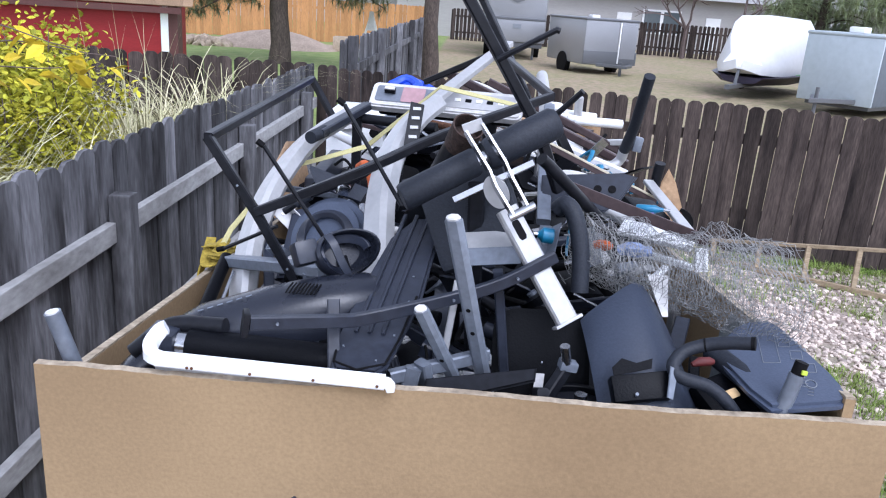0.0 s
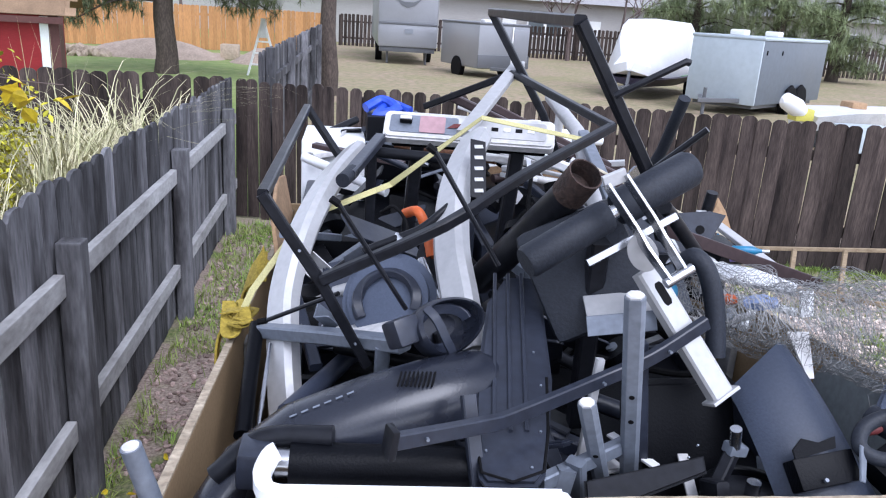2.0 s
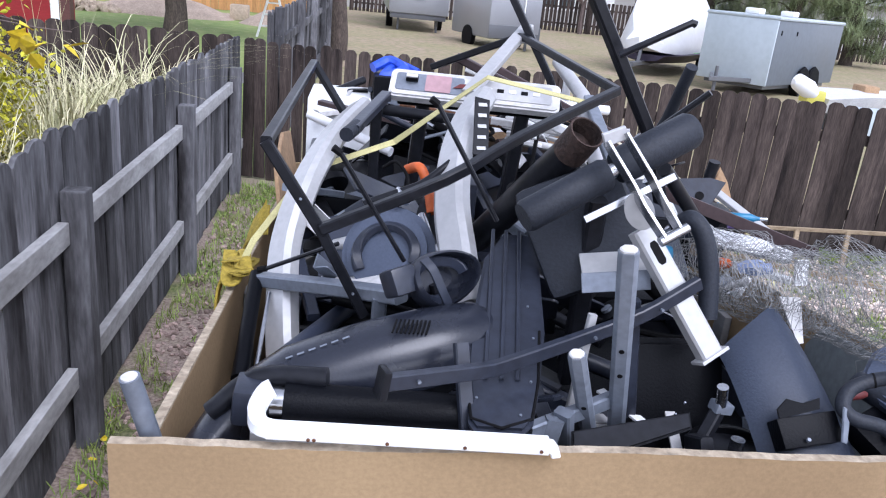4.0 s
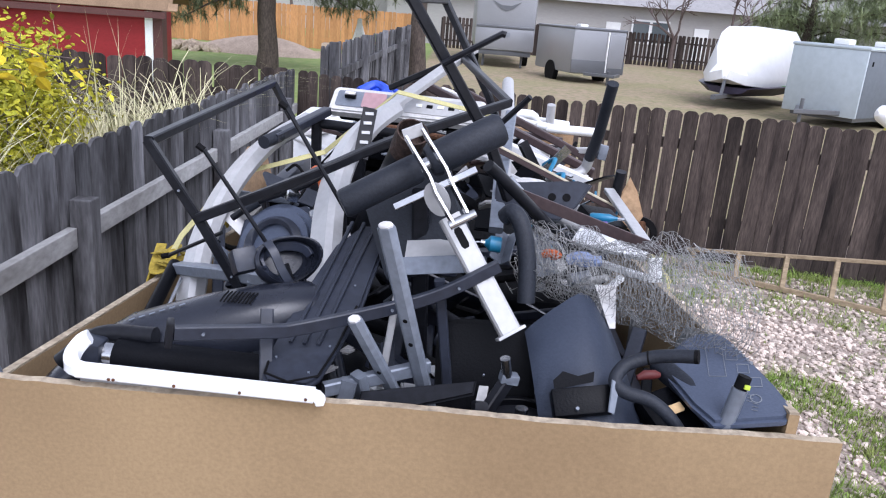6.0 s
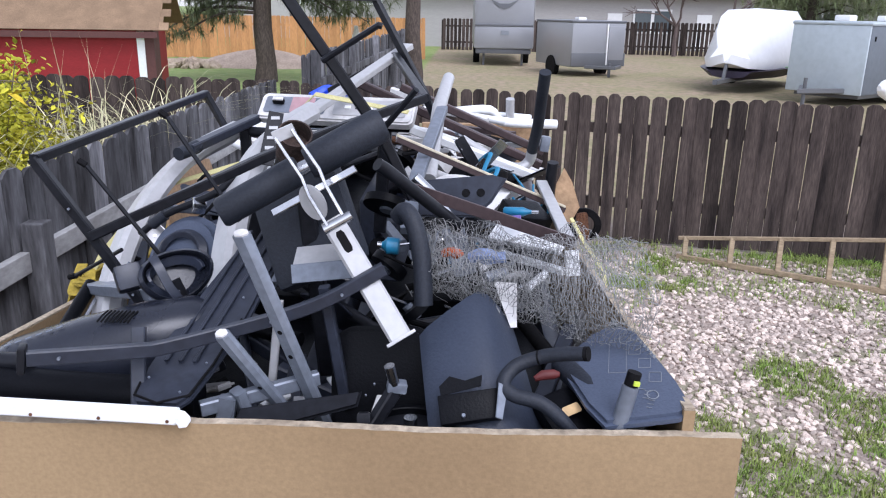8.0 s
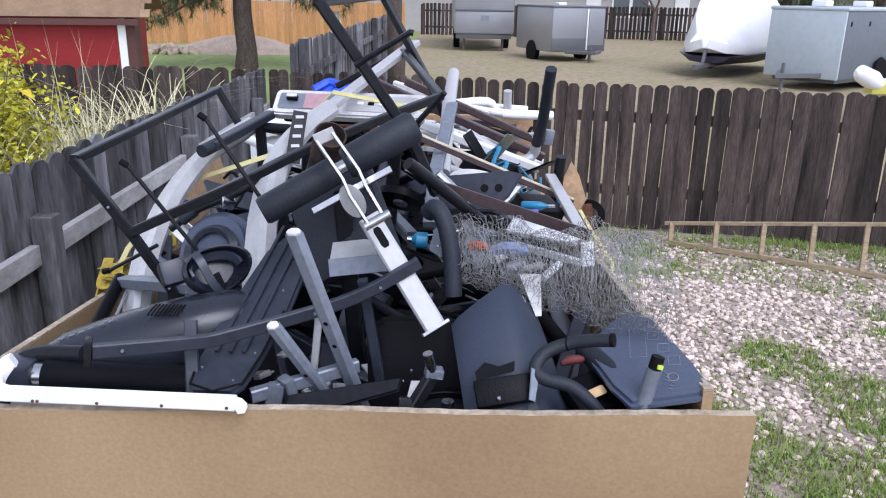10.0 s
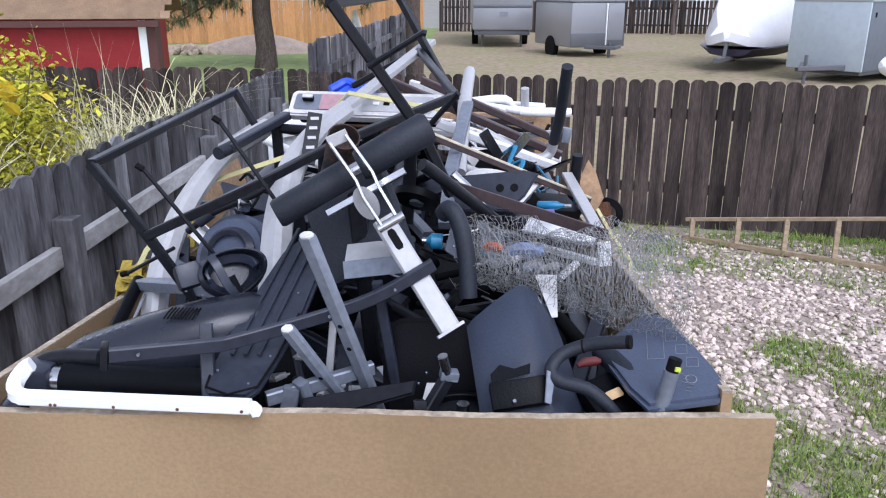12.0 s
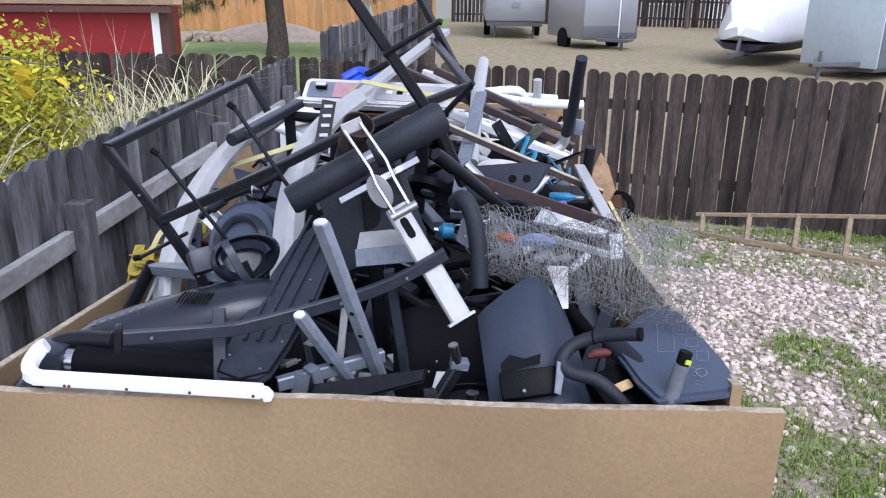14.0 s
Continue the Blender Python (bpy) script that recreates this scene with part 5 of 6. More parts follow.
# ---- far end: console, poles, boards ----
t = thing("treadmill_console", (0, 0, 0), "white-edged treadmill console with grey and pink panels", "console")
km = plane((-0.142, 1.327, 1.618), (0.37, 1.235, 1.618), (-0.125, 1.40, 1.69))
part("shell", slab(round_rect(0.50, 0.10, 0.018), 0.035, km, 0.006), WHITE_PLASTIC, t)
part("screen_panel", slab(round_rect(0.20, 0.062, 0.008), 0.002, km @ pose(0.018, 0.02, 0.0026), 0), GREY_STEEL, t, "grey display panel")
part("pink_panel", slab(round_rect(0.075, 0.06, 0.006), 0.002, km @ pose(0.105, 0.021, 0.005), 0), material("faded_pink_print", (0.45, 0.27, 0.29), 0.5, 0, 0.15, 20, bump=0), t, "faded pink panel")
part("key_panel", slab(round_rect(0.23, 0.062, 0.008), 0.002, km @ pose(0.245, 0.02, 0.0026), 0), SILVER, t, "silver key panel")
part("knob", box((0.036, 0.016, 0.014), km @ pose(0.065, 0.056, 0.012), 0.003), BLACK_PLASTIC, t, "black clip with white top")
part("knob_top", box((0.034, 0.012, 0.006), km @ pose(0.065, 0.058, 0.021), 0.002), WHITE_PLASTIC, t)
part("red_mark", slab([(0, 0), (0.03, 0.004), (0.05, 0.02), (0.02, 0.018)], 0.001, km @ pose(0.185, 0.04, 0.006), 0), REDP, t, "small red print")
for i in range(5):
    part("key", box((0.02, 0.012, 0.003), km @ pose(0.29 + 0.035 * i, 0.05, 0.004), 0.001), BLACK_PLASTIC if i % 2 else WHITE_STEEL, t)
part("underside", box((0.46, 0.07, 0.05), km @ pose(0.25, 0.055, -0.05), 0.01), BLACK_PLASTIC, t)
part("support", bar([km @ Vector((0.1, 0.06, -0.05)), (-0.05, 1.42, 1.25)], 0.04, 0.04), BLACK_STEEL, t)
part("support", bar([km @ Vector((0.4, 0.06, -0.05)), (0.24, 1.36, 1.25)], 0.04, 0.04), BLACK_STEEL, t)
single("blue_tarp", tube([(-0.17, 2.36, 1.57), (-0.10, 2.40, 1.60), (-0.04, 2.34, 1.575), (-0.12, 2.30, 1.55), (-0.06, 2.42, 1.58), (0.02, 2.38, 1.56)], 0.022, 8, 4), BLUE, "bright blue crumpled tarp bundle", "tarp")
t = thing("foam_pole", (0, 0, 0), "upright pole with black foam grip and silver elbow", "pole")
part("grip", tube([(0.748, 1.31, 1.772), (0.744, 1.41, 1.60), (0.735, 1.48, 1.505)], 0.0185, 14), FOAM, t)
part("elbow", tube([(0.735, 1.48, 1.505), (0.728, 1.50, 1.465), (0.69, 1.49, 1.443), (0.62, 1.52, 1.46), (0.50, 1.58, 1.52)], 0.018, 14, 5), SILVER, t)
part("block", box((0.03, 0.03, 0.05), pose(0.775, 1.47, 1.53, 0, 8, 0), 0.004), GREY_STEEL, t)
single("black_stub", tube([(0.758, 1.06, 1.545), (0.752, 1.10, 1.36), (0.74, 1.12, 1.2)], 0.016, 12), BLACK_STEEL, "upright black tube stub", "tube")
single("silver_pole", tube([(0.448, 1.72, 1.715), (0.43, 1.30, 1.66), (0.415, 1.0, 1.50)], 0.021, 14), SILVER, "silver round pole leaning in the load", "pole")
single("silver_strut", bar([(0.44, 1.28, 1.66), (0.395, 0.80, 1.55), (0.385, 0.62, 1.46)], 0.034, 0.02), GREY_STEEL, "grey steel strut leaning in the load", "strut")
single("pale_beam", bar([(0.07, 1.16, 1.66), (0.30, 1.62, 1.82), (0.31, 1.64, 1.825)], 0.04, 0.02), SILVER, "pale steel beam running up the heap", "beam")
t = thing("back_board", (0, 0, 0), "plywood board with white pipes lying along the far edge", "board")
part("board", block(0.30, 0.86, 2.70, 2.74, 1.20, 1.42, 0.004), CARD, t, "tan board", smooth=False)
part("pipe", tube([(0.45, 2.5, 1.50), (0.62, 2.52, 1.51), (0.68, 2.55, 1.455), (0.94, 2.6, 1.44)], 0.022, 12, 4), WHITE_STEEL, t, "white pipe")
part("pipe", tube([(0.72, 2.58, 1.45), (0.715, 2.55, 1.56)], 0.02, 12), SILVER, t, "upright pipe stub")
single("black_crate", block(-0.165, 0.06, 2.24, 2.5, 1.29, 1.552, 0.01), BLACK_PLASTIC, "black plastic crate under the blue tarp", "crate")
single("white_cabinet", block(-0.42, -0.17, 2.15, 2.55, 1.2, 1.46, 0.008), WHITE_STEEL, "white metal appliance body at the far corner", "appliance")
single("brown_board", slab([(0, 0), (0.55, 0.0), (0.5, 0.16), (0.3, 0.2), (0.05, 0.15)], 0.012, plane((-0.43, 1.30, 1.22), (-0.43, 1.95, 1.24), (-0.47, 1.3, 1.5)), 0.003), CARD, "torn brown cardboard leaning on the plywood side", "cardboard")
r = random.Random(31)
for i in range(26):
    x, y = r.uniform(-0.3, 0.75), r.uniform(1.75, 2.6)
    z = 1.33 + r.uniform(0.0, 0.16)
    ln = r.uniform(0.2, 0.6)
    a = r.uniform(-0.9, 0.9)
    d = Vector((math.cos(a), math.sin(a) * 0.7, r.uniform(-0.2, 0.15))) * ln / 2
    c = Vector((x, y, z))
    lo, hi = c - d, c + d
    for q in (lo, hi):
        q.x = min(0.82, max(-0.4, q.x))
    m, nm = r.choice([(SILVER, "silver"), (WHITE_STEEL, "white"), (MAROON, "maroon"), (BLACK_STEEL, "black"), (GREY_STEEL, "grey"), (RUST, "rusty"), (WHITE_PLASTIC, "off-white")])
    if i % 3 == 0:
        single("steel_pipe", tube([lo, hi], r.uniform(0.012, 0.02), 10), m, nm + " steel pipe on the far end of the load", "pipe", "far pipes")
    else:
        single("steel_bar", bar([lo, hi], r.uniform(0.025, 0.05), r.uniform(0.012, 0.03)), m, nm + " steel bar on the far end of the load", "bar", "far bars")
for a, b, m, l in (((0.10, 1.75, 1.70), (0.78, 1.62, 1.43), MAROON, "maroon"), ((0.26, 1.95, 1.66), (0.82, 1.95, 1.42), MAROON, "maroon"), ((0.18, 1.62, 1.60), (0.74, 1.42, 1.43), WHITE_STEEL, "white"), ((0.2, 2.2, 1.62), (0.6, 2.05, 1.52), WHITE_PLASTIC, "off-white")):
    single("long_angle_bar", bar([a, b], 0.03, 0.03), m, l + " angle bar laid across the far load", "bar", "angle bars")
for x, y, z, s in ((0.52, 1.25, 1.46, 0.06), (0.60, 1.15, 1.42, 0.05), (0.50, 1.05, 1.45, 0.05)):
    single("gear_box", box((s * 1.6, s, s), pose(x, y, z, 20, 30, s * 900), 0.006), BLACK_PLASTIC, "black gear box in the load", "gear box", "gear boxes")
single("white_housing", slab(ellipse(0.09, 0.06, 24), 0.03, pose(0.52, 0.95, 1.50, 20, 10, 20), 0.01), WHITE_PLASTIC, "white oval plastic housing", "housing")
for k, y in enumerate((0.86, 1.10)):
    single("silver_tube", tube([(0.42, y, 1.50), (0.70, y - 0.15, 1.42)], 0.014, 10), SILVER, "silver tube among the scrap", "tube", "silver tubes")
single("blue_wire_bundle", tube([(0.56, 1.30, 1.50), (0.59, 1.26, 1.53), (0.57, 1.22, 1.48), (0.61, 1.18, 1.50), (0.58, 1.12, 1.45)], 0.007, 6, 4), CYAN, "light blue wire bundle", "wires")

# ---- straps ----
def strap(name, pts, label, mat=STRAP, w=0.026):
    return single(name, add_sweep(bmesh.new(), pts, rect(w, 0.003, 0.0008), up=(0, -0.5, 1)), mat, label, "strap")
strap("ratchet_strap", [(-0.505, 0.84, 1.20), (-0.46, 0.88, 1.30), (-0.34, 0.98, 1.46), (-0.12, 1.17, 1.51), (0.10, 1.05, 1.72), (0.36, 0.98, 1.685)], "yellow webbing strap pulled over the load", w=0.018)
PALE_LATH = material("bare_cream_wood", (0.66, 0.60, 0.45), 0.75, 0, 0.2, 12, bump=0.1, spec=0.2)
t = thing("wooden_lath", (0, 0, 0), "brown lath with a pale top edge across the load", "lath")
part("lath", bar([(0.34, 0.86, 1.632), (0.79, 1.0, 1.424)], 0.012, 0.016), MAROON, t)
part("pale_edge", bar([(0.34, 0.859, 1.6425), (0.79, 0.999, 1.4345)], 0.013, 0.006), PALE_LATH, t, "pale bare edge")
strap("ratchet_strap", [(0.80, 0.93, 1.42), (0.838, 0.90, 1.356), (0.888, 0.86, 1.292), (0.889, 0.84, 1.20)], "pale yellow webbing strap hooked to the trailer side", w=0.011)
single("torn_bag", slab([(0, 0), (0.05, -0.03), (0.075, 0.02), (0.05, 0.09), (0.025, 0.13), (0.0, 0.07)], 0.012, plane((0.765, 1.06, 1.40), (0.84, 1.05, 1.40), (0.765, 1.09, 1.5)), 0.004), CARD, "torn tan cardboard flap by the trailer side", "cardboard")
bm = bmesh.new()
rr = random.Random(9)
for i in range(5):
    p = [(-0.495 + rr.uniform(-0.03, 0.03), 0.86 + rr.uniform(-0.05, 0.08), 1.235 + rr.uniform(-0.02, 0.04)) for _ in range(5)]
    add_sweep(bm, smooth_path(p, 6), rect(0.028, 0.005, 0.001))
add_sweep(bm, smooth_path([(-0.505, 0.88, 1.225), (-0.535, 0.85, 1.19), (-0.54, 0.83, 1.12), (-0.535, 0.85, 1.06)], 4), rect(0.04, 0.006, 0.001), up=(1, 0, 0))
single("knotted_strap", bm, STRAP_OLD, "bundled yellow strap hanging over the plywood side", "strap")
bm = bmesh.new()
add_sweep(bm, smooth_path([(-0.47, 1.30, 1.22), (-0.50, 1.33, 1.20), (-0.54, 1.36, 1.13), (-0.55, 1.33, 1.02)], 4), rect(0.09, 0.006, 0.001), up=(1, 0, 0))
add_sweep(bm, smooth_path([(-0.47, 1.42, 1.19), (-0.50, 1.43, 1.20), (-0.545, 1.46, 1.10)], 4), rect(0.07, 0.006, 0.001), up=(1, 0, 0))
single("yellow_cloth", bm, STRAP_OLD, "faded yellow cloth hanging over the plywood side", "cloth")
t = thing("leaning_tube", (0, 0, 0), "grey steel tube leaning outside the plywood corner", "tube")
part("tube", add_hollow(bmesh.new(), (-0.481, 0.050, 1.22), (-0.516, 0.020, 1.395), 0.0145), GREY_STEEL, t)
part("end_cap", tube([(-0.516, 0.020, 1.3940), (-0.5165, 0.0197, 1.3970)], 0.0115, 14), WHITE_PLASTIC, t, "pale end cap")

# ---- chicken wire ----
def chicken_wire():
    """Hexagonal netting, crumpled into a loose roll, drawn as thin triangular wires."""
    r = random.Random(14)
    V, F = [], []
    def wire(a, b, rad):
        d = (b - a)
        if d.length < 1e-6:
            return
        d.normalize()
        s = d.orthogonal().normalized() * rad
        u = d.cross(s)
        n = len(V)
        for p in (a, b):
            for k in range(3):
                q = 2 * math.pi * k / 3
                V.append(tuple(p + s * math.cos(q) + u * math.sin(q)))
        for k in range(3):
            F.append((n + k, n + (k + 1) % 3, n + 3 + (k + 1) % 3, n + 3 + k))
    def sheet(u, v, layer):
        # u along the roll from the middle of the load to the trailer side, v round it
        along = Vector((0.43, 0.42, 1.49)).lerp(Vector((0.845, 0.30, 1.455)), u)
        ang = v * math.pi * 1.9 + layer * 0.9 + 0.5 * u
        rad = (0.062 + 0.046 * u - 0.013 * layer) * (1 + 0.3 * noise.noise((u * 3, v * 3, layer * 5)))
        off = Vector((0.0, -math.cos(ang) * rad * 1.5, math.sin(ang) * rad * 0.95 - 0.02))
        return along + off + noise.noise_vector((u * 5 + layer, v * 5, 3.1)) * 0.03 + noise.noise_vector((u * 23 + layer, v * 19, 8.1)) * 0.012
    for layer in range(3):
        nu, nv = 27, 22
        pt = {}
        for i in range(nu * 2 + 1):
            for j in range(nv + 1):
                shift = (0.33 if (i + j) % 2 else -0.0) / (nu * 2)
                pt[i, j] = sheet(i / (nu * 2) + shift, j / nv, layer)
        for i in range(nu * 2):
            for j in range(nv):
                if (i + j) % 2 == 0:
                    wire(pt[i, j], pt[i + 1, j], 0.00052)
                wire(pt[i, j], pt[i, j + 1], 0.00052)
    for i in range(26):
        u = r.random()
        a = sheet(u, r.random(), 1)
        p = a
        for k in range(5):
            q = p + Vector((r.uniform(-0.03, 0.03), r.uniform(-0.03, 0.03), r.uniform(-0.02, 0.02)))
            wire(p, q, 0.0005)
            p = q
    me = bpy.data.meshes.new("chicken_wire")
    me.from_pydata(V, [], F)
    me.materials.append(WIRE)
    tagged(new("chicken_wire", me), "crumpled roll of galvanised chicken wire on the load", "wire netting")


chicken_wire()

# ---- ladder by the fence ----
t = thing("wooden_ladder", (0, 0, 0), "old wooden ladder lying on its side by the fence", "ladder", )
la, lb = Vector((2.29, 5.12, 0.03)), Vector((4.80, 3.70, 0.03))
lt, lw = Vector((0.01, 0.03, 0.15)), Vector((0.05, 0.14, 0.56))
part("rail", bar([la, lb], 0.026, 0.045), LADDER_WOOD, t, smooth=False)
part("rail", bar([la + lt, lb + lw], 0.026, 0.03), LADDER_WOOD, t, smooth=False)
for i in range(8):
    c = la.lerp(lb, (0.06 + i * 0.36) / 2.88) + Vector((0, 0, 0.02))
    part("rung", bar([c, c + lt.lerp(lw, (0.06 + i * 0.36) / 2.88) * 0.93], 0.04, 0.02, up=(0, 1, 0)), LADDER_WOOD, t, smooth=False)

# ---- bright and mixed small scrap on the surface of the load ----
def surface_scrap():
    r = random.Random(123)
    pale = [(SILVER, "silver"), (WHITE_STEEL, "white"), (GREY_STEEL, "grey"), (CHROME, "chrome"), (WHITE_PLASTIC, "off-white"), (CHARCOAL, "charcoal"), (BLACK_STEEL, "black")]
    spots = []
    for i in range(46):                     # the slope behind the wire
        u = r.random()
        spots.append((r.uniform(0.40, 0.72), r.uniform(0.62, 1.45), None))
    for i in range(22):                     # between the silver uprights
        spots.append((r.uniform(-0.33, 0.05), r.uniform(0.55, 1.25), None))
    for i in range(24):                     # along the tail panel
        spots.append((r.uniform(-0.05, 0.62), r.uniform(0.05, 0.30), None))
    for i in range(16):                     # the far crest
        spots.append((r.uniform(-0.30, 0.60), r.uniform(1.5, 2.3), None))
    for i in range(4):                      # pale pieces showing through the netting
        spots.append((r.uniform(0.44, 0.76), r.uniform(0.45, 0.90), 1))
    for x, y, bright in spots:
        if y < 0.32:
            z = r.uniform(1.19, 1.265)
        elif x > 0.38 and y < 1.6:
            z = r.uniform(1.29, 1.38) + 0.06 * (y > 0.75) + 0.03 * (y > 1.0)
        elif x < 0.1 and y < 1.3:
            z = r.uniform(1.22, 1.34) + 0.1 * max(0, y - 0.8)
        else:
            z = r.uniform(1.40, 1.48)
        ln = r.uniform(0.05, 0.22)
        a = r.uniform(0, 6.28)
        d = Vector((math.cos(a), math.sin(a), r.uniform(-0.45, 0.35))).normalized() * ln / 2
        c = Vector((x, y, z))
        lo, hi = c - d, c + d
        for q in (lo, hi):
            q.x, q.y = min(0.82, max(-0.41, q.x)), max(0.045, q.y)
        m, nm = r.choice(pale[:5] if bright else pale)
        if bright:
            ln *= 0.5
        if y < 0.32:
            y, ln = y + 0.10, min(ln, 0.1)
        k = r.choice((0, 1, 3, 4)) if bright else r.randrange(6)
        if k == 0:
            single("short_tube", add_hollow(bmesh.new(), lo, hi, r.uniform(0.008, 0.016), 0.003, 12), m, nm + " short tube among the scrap", "tube", "short tubes")
        elif k == 1:
            single("flat_bar", bar([lo, hi], r.uniform(0.015, 0.035), 0.005), m, nm + " flat steel bar among the scrap", "bar", "flat bars")
        elif k == 2:
            t = thing("angle_bracket", (0, 0, 0), nm + " angle bracket among the scrap", "bracket", "angle brackets")
            mm = pose(x, y, z, r.uniform(-60, 60), r.uniform(-60, 60), r.uniform(0, 360))
            part("flange", slab(round_rect(ln * 0.6, 0.04, 0.006), 0.003, mm, 0), m, t)
            part("flange", box((ln * 0.6, 0.003, 0.035), mm @ pose(ln * 0.3, 0.0, 0.016)), m, t)
            n = mm.to_3x3() @ Vector((0, 0, 1))
            for f in (0.15, 0.45):
                p = mm @ Vector((ln * f, 0.02, 0.0))
                part("bolt", tube([p - n * 0.002, p + n * 0.003], 0.004, 6), CHROME, t)
        elif k == 3:
            mid = c + Vector((r.gauss(0, .04), r.gauss(0, .04), -0.03))
            single("cable", tube([lo, mid, hi], 0.0035, 6, 5), r.choice([RUBBER, RUBBER, CYAN, CHROME]), "thin loose cable among the scrap", "cable", "loose cables")
        elif k == 4:
            t = thing("bolt_pin", (0, 0, 0), "chrome pin with a collar among the scrap", "pin", "pins")
            part("shank", tube([lo, lo.lerp(hi, 0.6)], 0.006, 8), CHROME, t)
            part("collar", tube([lo.lerp(hi, 0.25), lo.lerp(hi, 0.32)], 0.012, 10), GREY_STEEL, t)
        else:
            single("plastic_cover", slab([(0, 0), (ln * 0.7, 0.01), (ln * 0.6, ln * 0.4), (0.01, ln * 0.35)], 0.012, pose(x, y, z, r.uniform(-35, 35), r.uniform(-35, 35), r.uniform(0, 360)), 0.004), r.choice([SLATE, BLACK_PLASTIC, WHITE_PLASTIC, SILVER]), "broken plastic cover piece in the load", "cover", "cover pieces")


surface_scrap()

# ---- plants ----
def from_lists(name, verts, faces, mat, label, category, kind="", parent=None):
    me = bpy.data.meshes.new(name)
    me.from_pydata(verts, [], faces)
    me.materials.append(mat)
    ob = new(name, me)
    if parent:
        ob.parent = parent
        if label:
            ob["label"] = label
        return ob
    return tagged(ob, label, category, kind=kind)


def leaf(V, F, c, size, r, droop=0.5):
    """One pointed oval leaf, folded along its middle."""
    m = Euler((r.uniform(-1.2, 1.2), r.uniform(-1.2, 1.2), r.uniform(0, 6.28))).to_matrix()
    n = len(V)
    for x, y, z in ((0, -1, 0), (0.55, -0.3, 0.14), (0.45, 0.45, 0.12), (0, 1.1, -0.1 * droop), (-0.45, 0.45, 0.12), (-0.55, -0.3, 0.14)):
        V.append(tuple(Vector(c) + m @ Vector((x, y, z)) * size))
    F.extend(((n, n + 1, n + 2, n + 3), (n, n + 3, n + 4, n + 5)))


def blade(V, F, root, tip_dir, length, width, droop, seg=6):
    d = Vector(tip_dir).normalized()
    side = d.cross(Vector((0, 0, 1)))
    side = (side.normalized() if side.length > 1e-3 else Vector((1, 0, 0))) * width
    p, up = Vector(root), d
    n = len(V)
    for k in range(seg + 1):
        w = side * (1 - (k / seg) ** 2 * 0.95)
        V.append(tuple(p - w)), V.append(tuple(p + w))
        if k < seg:
            F.append((n + 2 * k, n + 2 * k + 1, n + 2 * k + 3, n + 2 * k + 2))
        up = (up + Vector((0, 0, -droop / seg * (0.25 + 1.75 * k / seg)))).normalized()
        p = p + up * (length / seg)


def reed_grass():
    t = thing("ornamental_grass", (0, 0, 0), "dry tan ornamental grass clump with green blades", "ornamental grass")
    r = random.Random(41)
    for cx, cy, rad, n, h in ((-2.0, 3.6, 0.34, 3600, 1.25), (-2.1, 4.35, 0.38, 4200, 1.34), (-1.9, 5.1, 0.32, 3200, 1.28), (-1.72, 5.7, 0.2, 1200, 1.2)):
        V, F = [], []
        for i in range(n):
            a, q = r.uniform(0, 6.28), math.sqrt(r.random()) * rad
            out = r.uniform(0.3, 1.25)
            b = a + r.uniform(-0.6, 0.6)
            blade(V, F, (cx + q * math.cos(a), cy + q * math.sin(a), 0), (out * math.cos(b), out * math.sin(b), 1.9), h * r.uniform(1.0, 1.58), r.uniform(0.0035, 0.0065), r.uniform(2.4, 5.2), 10)
        # no blade leans through the boards
        V = [(min(x, -1.33) if z < 1.25 else x, y, max(0.0, z)) for x, y, z in V]
        from_lists("tuft", V, F, REED, "", "", parent=t)
    V, F = [], []
    for i in range(14):
        blade(V, F, (-2.1 + r.uniform(-.3, .3), 4.2 + r.uniform(-.6, .6), 0.6), (r.uniform(-.3, .3), r.uniform(-.3, .3), 1), r.uniform(0.9, 1.25), 0.004, r.uniform(0.1, 0.4), 6)
    from_lists("seed_stalk", V, F, REED, "tall pale seed stalks", "", parent=t)


